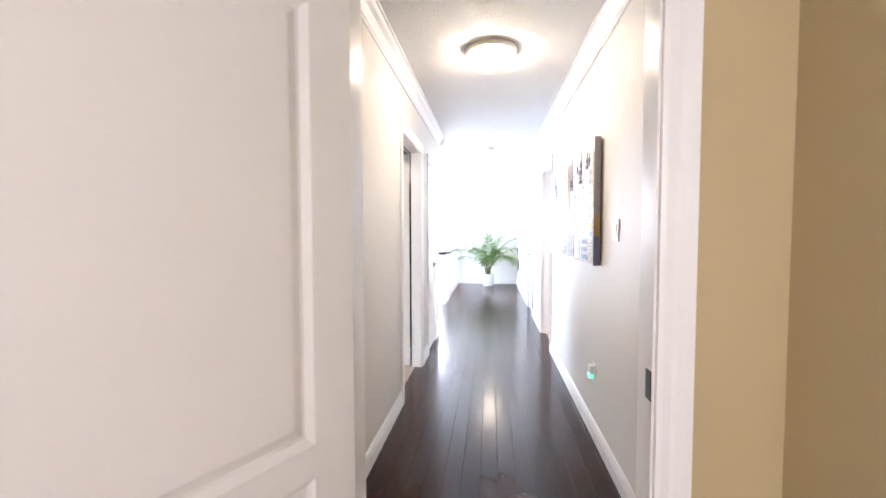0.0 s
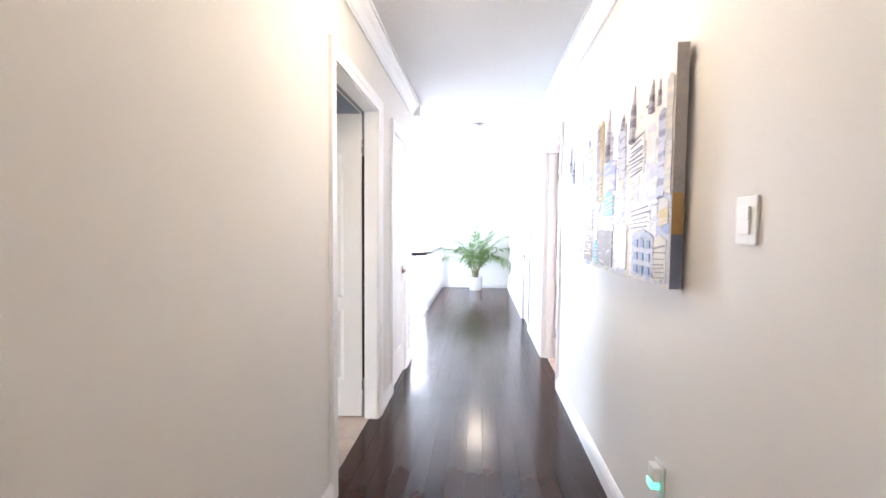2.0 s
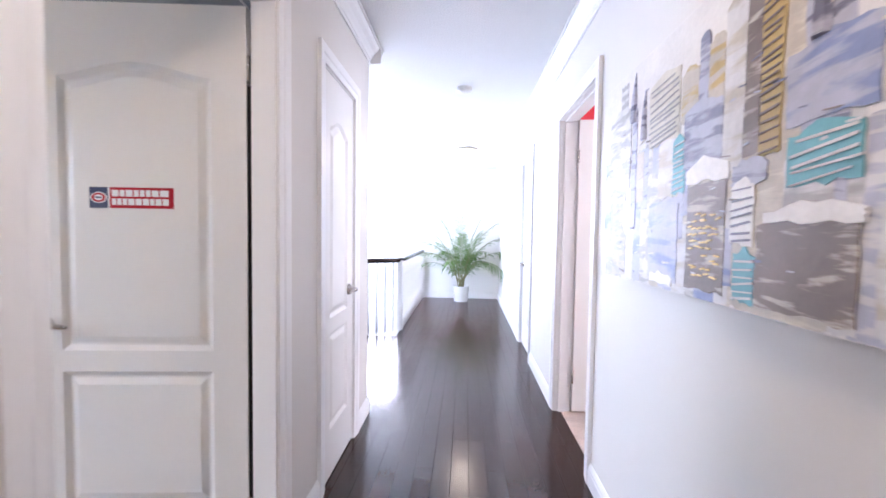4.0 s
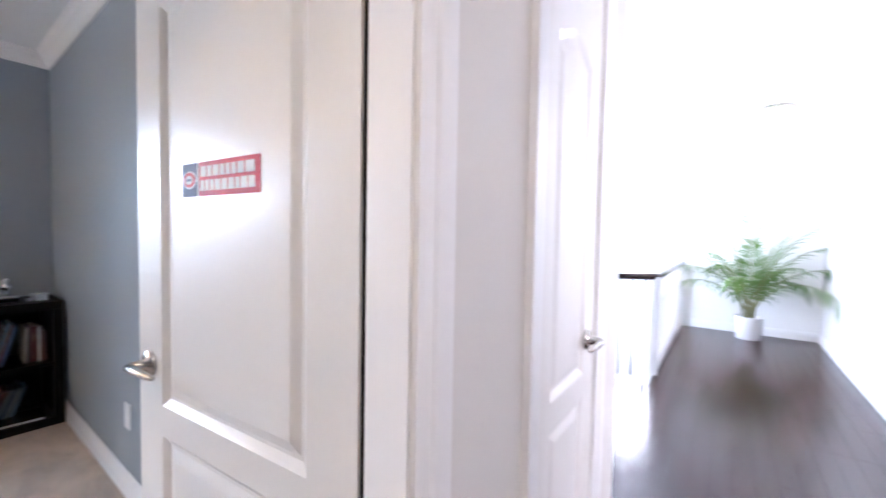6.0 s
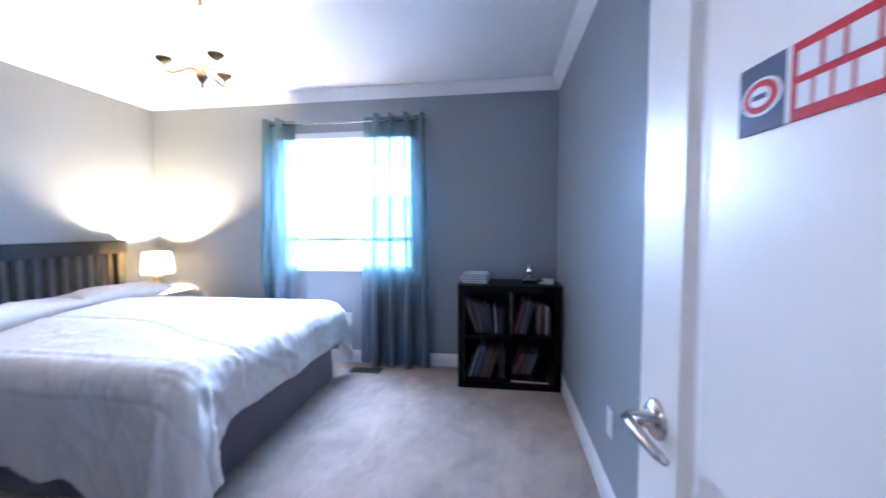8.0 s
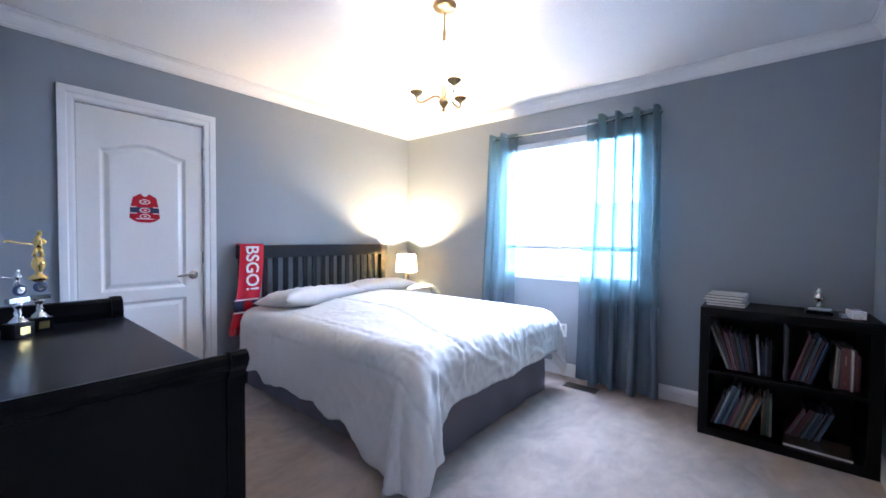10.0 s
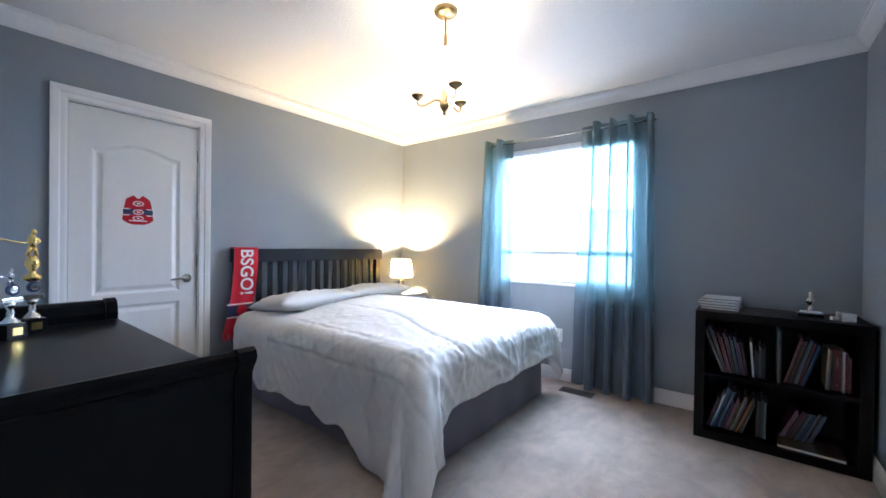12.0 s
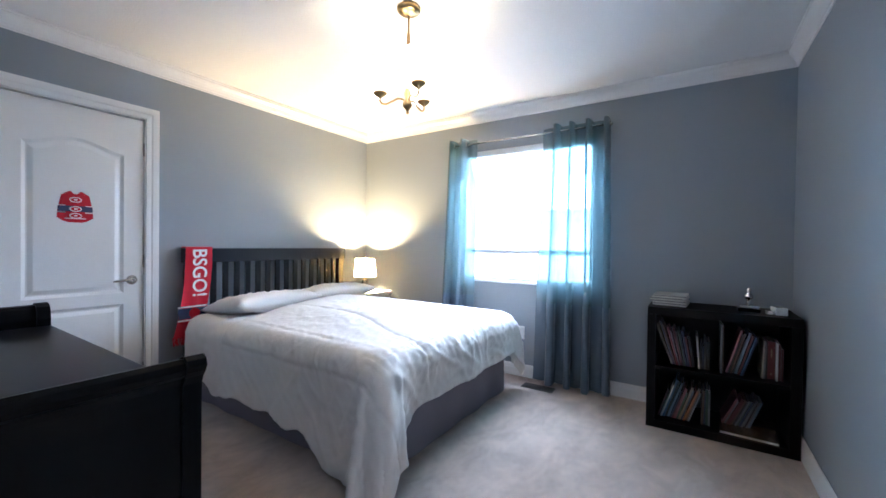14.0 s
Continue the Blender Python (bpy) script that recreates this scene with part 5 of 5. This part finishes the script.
PX, PY0, PY1, PZ0, PZ1 = XR - 0.050, 2.585, 4.20, 1.095, 1.86
PB = XR - 0.012
pic = thing("canvas_painting", (XR, (PY0 + PY1) / 2, PZ0), "wide abstract city skyline canvas in greys, blues and ochre", "painting")
M_CANVAS = mat("painted_sky_grey", (0.68, 0.65, 0.62), 0.6, 0, 0.2, 6, 0.2, 90, 0.0006)
M_CANVAS_EDGE = mat("painted_canvas_edge", (0.20, 0.15, 0.10), 0.7, 0, 0.5, 7, 0.3, 60, 0.0006)
part("canvas", boxed(PX, PB, PY0, PY1, PZ0, PZ1, 0.003), M_CANVAS, pic)
for ya, yb in ((PY0 + 0.10, PY0 + 0.14), (PY1 - 0.14, PY1 - 0.10)):
    part("stretcher", boxed(PB - 0.001, XR, ya, yb, PZ0 + 0.05, PZ1 - 0.05), M_CANVAS_EDGE, pic, "wooden stretcher against the wall")
for nm, c, za, zb in (("grey", (0.36, 0.33, 0.31), 1.40, PZ1 - 0.002), ("ochre", (0.42, 0.26, 0.10), 1.27, 1.40), ("slate", (0.16, 0.18, 0.25), PZ0 + 0.002, 1.27)):
    part("wrapped_edge", boxed(PX + 0.001, PB - 0.001, PY0 - 0.0015, PY0 + 0.001, za, zb), mat("edge_" + nm, c, 0.7, 0, 0.3, 9, 0.25, 60, 0.0006), pic, nm + " painted edge")


def striped_paint(name, a, b, scale, share):
    """Brushed paint with uneven level strokes of a second colour."""
    m = mat(name, a, 0.55, 0, 0.35, 9, 0.3, 60, 0.0008)
    nt = m.node_tree
    n, l = nt.nodes, nt.links
    hsv = next(x for x in n if x.bl_idname == "ShaderNodeHueSaturation")
    tc = next(x for x in n if x.bl_idname == "ShaderNodeTexCoord")
    mp = n.new("ShaderNodeMapping")
    mp.inputs["Scale"].default_value = (1.0, 0.7, 3.4)
    mp.inputs["Location"].default_value = (scale, scale * 0.7, 0)
    l.new(tc.outputs["Object"], mp.inputs["Vector"])
    wv = n.new("ShaderNodeTexNoise")
    wv.inputs["Scale"].default_value = scale * 1.1
    wv.inputs["Detail"].default_value = 4
    wv.inputs["Distortion"].default_value = 0.3
    l.new(mp.outputs[0], wv.inputs["Vector"])
    ramp = n.new("ShaderNodeValToRGB")
    ramp.color_ramp.elements[0].position, ramp.color_ramp.elements[1].position = 0.72 - share * 0.7 - 0.05, 0.72 - share * 0.7 + 0.05
    ramp.color_ramp.elements[0].color, ramp.color_ramp.elements[1].color = (*a, 1), (*b, 1)
    l.new(wv.outputs["Fac"], ramp.inputs[0])
    l.new(ramp.outputs[0], hsv.inputs["Color"])
    return m


P = {"slate": (0.16, 0.16, 0.22), "pale": (0.58, 0.56, 0.55), "teal": (0.13, 0.36, 0.41), "blue": (0.20, 0.24, 0.40), "ochre": (0.42, 0.30, 0.11), "stone": (0.35, 0.33, 0.32), "umber": (0.17, 0.13, 0.115), "lilac": (0.40, 0.40, 0.48), "fawn": (0.46, 0.41, 0.34), "cream": (0.60, 0.55, 0.46), "gold": (0.80, 0.58, 0.22), "white": (0.74, 0.72, 0.70)}
PAINTS = {a + b: striped_paint(f"paint_{a}_{b}", P[a], P[b], sc, sh) for a, b, sc, sh in (
    ("stone", "slate", 11, 0.2), ("pale", "lilac", 13, 0.3), ("slate", "lilac", 9, 0.35), ("lilac", "pale", 6, 0.4), ("fawn", "stone", 14, 0.3), ("pale", "stone", 8, 0.3),
    ("blue", "lilac", 7, 0.4), ("stone", "pale", 12, 0.4), ("umber", "fawn", 14, 0.2), ("teal", "lilac", 10, 0.35), ("fawn", "pale", 6, 0.4), ("lilac", "slate", 16, 0.2), ("cream", "fawn", 9, 0.4), ("ochre", "fawn", 8, 0.35))}
QUIET = ("palelilac", "lilacpale", "palestone", "stonepale", "fawnpale", "creamfawn", "fawnstone", "lilacslate", "bluelilac")
rng = random.Random(12)


def painted(name, y0, y1, z0, z1, lift, paint, peak=0.0):
    """A patch of thick paint with uneven edges, standing a hair proud of the canvas."""
    bm = bmesh.new()
    n = 7
    rim = []
    for k in range(n):
        rim.append((y0 + (y1 - y0) * k / n, z0 + rng.uniform(-0.006, 0.006)))
    for k in range(n):
        rim.append((y1 + rng.uniform(-0.003, 0.003), z0 + (z1 - z0) * k / n))
    for k in range(n):
        f = k / n
        rim.append((y1 + (y0 - y1) * f, z1 + peak * (1 - abs(2 * f - 1)) + rng.uniform(-0.006, 0.006)))
    for k in range(n):
        rim.append((y0 + rng.uniform(-0.003, 0.003), z1 + (z0 - z1) * k / n))
    rim = [(min(max(a, PY0 + 0.002), PY1 - 0.002), min(max(c, PZ0 + 0.002), PZ1 - 0.002)) for a, c in rim]
    fr = [bm.verts.new((PX - lift, a, c)) for a, c in rim]
    bk = [bm.verts.new((PX + 0.0005, a, c)) for a, c in rim]
    bm.faces.new(fr)
    k = len(rim)
    for q in range(k):
        bm.faces.new((fr[q], fr[(q + 1) % k], bk[(q + 1) % k], bk[q]))
    return part(name, bm, PAINTS[paint], pic)


layer = 0
for depth, wide, tall in ((0, (0.05, 0.12), (0.30, 0.62)), (1, (0.04, 0.10), (0.20, 0.45)), (2, (0.05, 0.12), (0.10, 0.30))):
    y = PY0 + 0.004
    while y < PY1 - 0.04:
        w = min(rng.uniform(*wide), PY1 - 0.004 - y)
        z0 = PZ0 + 0.004 + (0 if depth < 1 else rng.uniform(0.0, 0.30))
        painted("painted_tower", y, y + w, z0, min(z0 + rng.uniform(*tall), PZ1 - 0.03), 0.0003 + 0.00003 * layer, rng.choice(QUIET), 0.04 * (rng.random() < 0.25))
        layer += 1
        y += w * rng.uniform(0.7, 1.0) + (rng.uniform(0.0, 0.14) if depth else 0.0)
# the picture's main masses at its far end, its middle and its near end
FAR = ((3.95, 4.15, 1.43, 1.72, "palestone"), (3.90, 3.94, 1.28, 1.70, "lilacslate"), (3.63, 3.81, 1.54, 1.74, "creamstripe"), (3.65, 3.74, 1.37, 1.53, "fawnpale"), (3.592, 3.655, 1.38, 1.525, "tealstripe"),
       (3.62, 3.79, 1.125, 1.35, "bluelilac"), (3.54, 3.62, 1.57, 1.70, "ochrefawn"), (3.50, 3.54, 1.56, 1.76, "slatelilac"), (3.44, 3.50, 1.585, 1.73, "ochrefawn"), (3.44, 3.60, 1.44, 1.59, "slatelilac"))
MIDDLE = ((3.42, 3.575, 1.12, 1.40, "umberfawn"), (3.37, 3.44, 1.40, 1.78, "fawnpale"), (3.325, 3.37, 1.41, 1.80, "umberfawn"), (3.27, 3.325, 1.42, 1.80, "goldstripe"), (3.30, 3.40, 1.37, 1.41, "slatelilac"),
          (3.33, 3.40, 1.24, 1.37, "whitestripe"), (3.32, 3.385, 1.115, 1.215, "tealstripe"), (3.11, 3.32, 1.115, 1.28, "umberfawn"), (3.09, 3.26, 1.46, 1.59, "bluelilac"), (3.11, 3.25, 1.35, 1.44, "tealstripe"))
NEAR = ((2.98, 3.05, 1.50, 1.72, "lilacslate"), (2.80, 2.93, 1.49, 1.65, "whitestripe"), (2.73, 2.91, 1.285, 1.38, "whitestripe"), (2.70, 2.88, 1.115, 1.26, "bluelilac"), (2.605, 2.695, 1.115, 1.25, "brownstripe"),
        (2.635, 2.685, 1.39, 1.67, "slatelilac"), (2.60, 2.665, 1.30, 1.375, "ochrefawn"), (2.59, 2.635, 1.40, 1.76, "fawnstone"), (2.94, 3.08, 1.12, 1.30, "fawnpale"))
for nm, a, b in (("creamstripe", "cream", "stone"), ("tealstripe", "teal", "pale"), ("goldstripe", "ochre", "umber"), ("whitestripe", "white", "slate"), ("brownstripe", "fawn", "umber")):
    PAINTS[nm] = mat("paint_" + nm, P[a], 0.55, 0, 0.3, 9, 0.3, 60, 0.0008)
    PAINTS[nm + "_dark"] = mat("paint_" + nm + "_line", P[b], 0.55, 0, 0.3, 9, 0.3, 60, 0.0008)


def level_lines(y0, y1, z0, z1, paint):
    """Uneven brushed lines across a painted tower."""
    bm = bmesh.new()
    z = z0 + 0.010
    while z < z1 - 0.006:
        w = (y1 - y0) * rng.uniform(0.38, 0.49)
        slope = rng.uniform(2, 9)
        box(bm, 0.0, 0.002, -w, w, -rng.uniform(0.0016, 0.004), 0.0016, 0, pose(PX - 0.0058, (y0 + y1) / 2 + rng.uniform(-0.05, 0.05) * (y1 - y0), z, -slope))
        z += rng.uniform(0.012, 0.022)
    tagged(part("brushwork", bm, PAINTS[paint + "_dark"], pic), "level brushed lines", "", "", "stuff")


for y0, y1, z0, z1, paint in FAR + MIDDLE + NEAR:
    layer += 1
    painted("painted_tower", y0, y1, z0, z1, 0.0010 + 0.00003 * layer, paint, 0.02)
    if paint.endswith("stripe"):
        level_lines(y0, y1, z0, z1, paint)
# spires over the towers
for y, z0, z1, r in ((3.925, 1.66, 1.835, 0.016), (3.845, 1.58, 1.75, 0.014), (3.19, 1.60, 1.84, 0.018), (3.01, 1.70, 1.77, 0.014), (2.90, 1.62, 1.845, 0.020), (2.74, 1.69, 1.81, 0.016), (2.685, 1.70, 1.79, 0.010)):
    part("painted_spire", tube(bmesh.new(), [(PX - 0.001, y, z0), (PX - 0.001, y, z0 + (z1 - z0) * 0.55), (PX - 0.001, y, z1)], [r, r * 0.7, 0.001], 6), PAINTS["slatelilac"], pic)
# white roofs, and the blue house with its gable and nine windows
for y0, y1, z0, z1, peak in ((3.41, 3.58, 1.395, 1.43, 0.03), (3.10, 3.30, 1.285, 1.305, 0.02), (3.64, 3.77, 1.115, 1.135, 0.015)):
    layer += 1
    painted("painted_roof", y0, y1, z0, z1, 0.0026 + 0.00003 * layer, "whitestripe", peak)
painted("painted_roof", 2.70, 2.88, 1.255, 1.262, 0.0052, "bluelilac", 0.03)
bm = bmesh.new()
for r in range(3):
    for k in range(3):
        box(bm, 0.0, 0.002, -0.016, 0.016, -0.014, 0.014, 0, pose(PX - 0.0062, 2.735 + 0.052 * k, 1.14 + 0.047 * r, rng.uniform(-4, 4)))
tagged(part("brushwork", bm, mat("stroke_deep_blue", (0.14, 0.19, 0.33), 0.5, 0, 0.3, 12, 0.3, 80), pic), "dark blue painted windows", "", "", "stuff")
# loose level strokes of the brush, and lit windows
STROKES = {k: mat("stroke_" + k, P[k], 0.5, 0, 0.3, 12, 0.3, 80, 0.0006) for k in ("slate", "cream", "umber", "lilac", "gold", "pale")}
for nm, count in (("slate", 14), ("cream", 30), ("umber", 8), ("lilac", 30), ("pale", 36)):
    bm = bmesh.new()
    for k in range(count):
        y, z = rng.uniform(PY0 + 0.06, PY1 - 0.06), PZ0 + 0.03 + (PZ1 - PZ0 - 0.12) * rng.random() ** 1.2
        w, h = rng.uniform(0.005, 0.022), rng.uniform(0.0012, 0.003)
        box(bm, 0.0, 0.0025, -w, w, -h, h, 0, pose(PX - rng.uniform(0.0030, 0.0046), y, z, rng.uniform(-14, 14)))
    tagged(part("brushwork", bm, STROKES[nm], pic), nm + " brush strokes", "", "", "stuff")
bm = bmesh.new()
for r in range(10):
    for k in range(6):
        if rng.random() < 0.62:
            y, z = 3.435 + 0.125 * (k + rng.random()) / 6, 1.16 + 0.017 * r + rng.uniform(-0.004, 0.004)
            box(bm, 0.0, 0.0025, -0.009, 0.009, -0.0022, 0.0022, 0, pose(PX - rng.uniform(0.0058, 0.0066), y, z, rng.uniform(-18, 10)))
tagged(part("brushwork", bm, STROKES["gold"], pic), "golden lit windows", "", "", "stuff")

# ---- palm ----
palm = thing("potted_palm", (0.235, 9.66, 0), "green areca palm in a white cylindrical pot", "potted plant")
part("pot", turned([(0.125, 0), (0.13, 0.006), (0.145, 0.28), (0.147, 0.285), (0.137, 0.285), (0.134, 0.25), (0.02, 0.249)], (0.235, 9.66, 0), 36), M_POT, palm, "white glazed pot", True)
part("soil", turned([(0.134, 0.245), (0.134, 0.252), (0.06, 0.262), (0.01, 0.264)], (0.235, 9.66, 0), 24), M_SOIL, palm)
rng = random.Random(21)
FRONDS = 19
for k in range(FRONDS):
    az = 2.399963 * k + rng.uniform(-0.25, 0.25)
    lean = ((k + 0.5) / FRONDS) ** 0.85
    length = rng.uniform(1.08, 1.34) + 0.16 * (1 - lean)
    side_y = 0.36 if math.sin(az) > 0 else 0.9
    pts = []
    x, y, z = 0.235 + 0.045 * math.cos(az * 1.7), 9.66 + 0.045 * math.sin(az * 1.7), 0.25
    n = 18
    turn = 0.35 + 1.95 * lean + rng.uniform(-0.2, 0.3)
    for i in range(n + 1):
        pts.append(Vector((x, y, z)))
        f = i / n
        ang = 1.50 - 0.55 * lean - turn * max(0.0, f - 0.12) ** 1.35
        step = length / n
        x += step * math.cos(ang) * math.cos(az)
        y += step * math.cos(ang) * math.sin(az) * side_y
        z += step * math.sin(ang)
    fr = part("stalk", tube(bmesh.new(), pts, [0.0095 - 0.0075 * i / n for i in range(n + 1)], 5), M_STEM, palm, "slender yellow green stalk")
    bm = bmesh.new()
    first = 5
    for i in range(first, n + 1):
        t = (i - first) / (n - first)
        d = (pts[min(i + 1, n)] - pts[i - 1]).normalized()
        side = d.cross(Vector((0, 0, 1))).normalized()
        upv = side.cross(d).normalized()
        for half in (0.0, 0.5):
            if rng.random() < 0.08:
                continue
            base = pts[i] + (pts[i] - pts[i - 1]) * -half
            for s in (-1, 1):
                ll = (0.30 - 0.15 * t) * (0.55 + 0.45 * min(1, t * 5)) * rng.uniform(0.8, 1.1)
                way = (side * s * 0.85 + d * (0.55 + 0.55 * t) + upv * 0.12).normalized()
                across = way.cross(upv).normalized()
                sag = rng.uniform(0.05, 0.12) * (0.5 + lean)
                line = [base + way * ll * q + Vector((0, 0, -sag * q * q)) for q in (0.0, 0.35, 0.7, 1.0)]
                for q in line:
                    q.y = min(q.y, 9.985)
                    q.x = min(q.x, 0.94)
                left = [bm.verts.new(q - across * w) for q, w in zip(line, (0.002, 0.0075, 0.006, 0.001))]
                right = [bm.verts.new(q + across * w) for q, w in zip(line, (0.002, 0.0075, 0.006, 0.001))]
                for e in range(3):
                    bm.faces.new((left[e], left[e + 1], right[e + 1], right[e]))
    part("frond", bm, M_LEAF, fr, "feathery green leaflets")

# ---- balustrade ----
bal = thing("balustrade", (-0.52, 8.6, 0), "white spindle balustrade with a dark handrail round the stairwell", "balustrade")
LINE = [(-2.6, 7.06), (-1.02, 7.06), (-0.56, 7.36), (-0.52, 7.46), (-0.52, 9.98)]


def along(points, gap):
    for (xa, ya), (xb, yb) in zip(points, points[1:]):
        n = max(1, round(math.hypot(xb - xa, yb - ya) / gap))
        for i in range(n):
            yield xa + (xb - xa) * (i + 0.5) / n, ya + (yb - ya) * (i + 0.5) / n


rail_pts = [(x, y, 0.905) for x, y in LINE]
bm = bmesh.new()
tube(bm, rail_pts, 0.03, 10)
part("handrail", bm, M_PLANK, bal, "dark brown wooden handrail", True)
spindle_mesh = None
for x, y in along(LINE, 0.105):
    if spindle_mesh is None:
        ob = part("spindle", turned([(0.016, 0.0), (0.016, 0.16), (0.012, 0.18), (0.018, 0.20), (0.010, 0.23), (0.015, 0.42), (0.010, 0.68), (0.018, 0.70), (0.013, 0.72), (0.015, 0.885)], (0, 0, 0), 10), M_TRIM, bal, "", True)
        spindle_mesh = ob.data
    else:
        ob = new("spindle", spindle_mesh)
        ob.parent = bal
        ob.matrix_parent_inverse = bal.matrix_basis.inverted()
    ob.matrix_basis = pose(x, y, 0)
for x, y in ((-0.53, 7.42), (-0.52, 9.96), (-1.02, 7.06)):
    part("newel", boxed(x - 0.035, x + 0.035, y - 0.035, y + 0.035, 0, 0.90, 0.005), M_TRIM, bal, "square white newel post")

# ---- floor planks ----
rng = random.Random(7)
plank_meshes = {}


def plank(x0, x1, y0, y1, parent):
    """One bevelled board; boards of equal size share a mesh."""
    key = (round(x1 - x0, 4), round(y1 - y0, 3))
    if key not in plank_meshes:
        w, l = key
        ob = part("plank", boxed(0.0006, w - 0.0006, 0.0004, l - 0.0004, -0.013, 0.0, 0.0011), M_PLANK, parent)
        plank_meshes[key] = ob.data
    else:
        ob = new("plank", plank_meshes[key])
        ob.parent = parent
    ob.matrix_basis = pose(x0, y0, rng.uniform(-0.0003, 0.0001))


def planks(xa, xb, ya, yb, parent, stop=None):
    width = 0.0955
    x = xa
    while x < xb - 0.001:
        xe = min(x + width, xb)
        y = ya - rng.choice((0.0, 0.3, 0.6, 0.9))
        while y < yb - 0.001:
            ye = y + rng.choice((0.9, 1.2, 1.2, 1.5))
            s, e = max(y, ya), min(ye, yb)
            if e - s > 0.05:
                plank(x, xe, s, e, parent)
            y = ye
        x = xe


planks(-0.43, XR + 0.05, 1.2, 7.1, hall_floor)
planks(-0.43 - 0.0955 * 1, XR, 7.1, 9.999, hall_floor)
planks(-0.43 - 0.0955 * 28, -0.43, 5.1, 7.1, landing_floor)
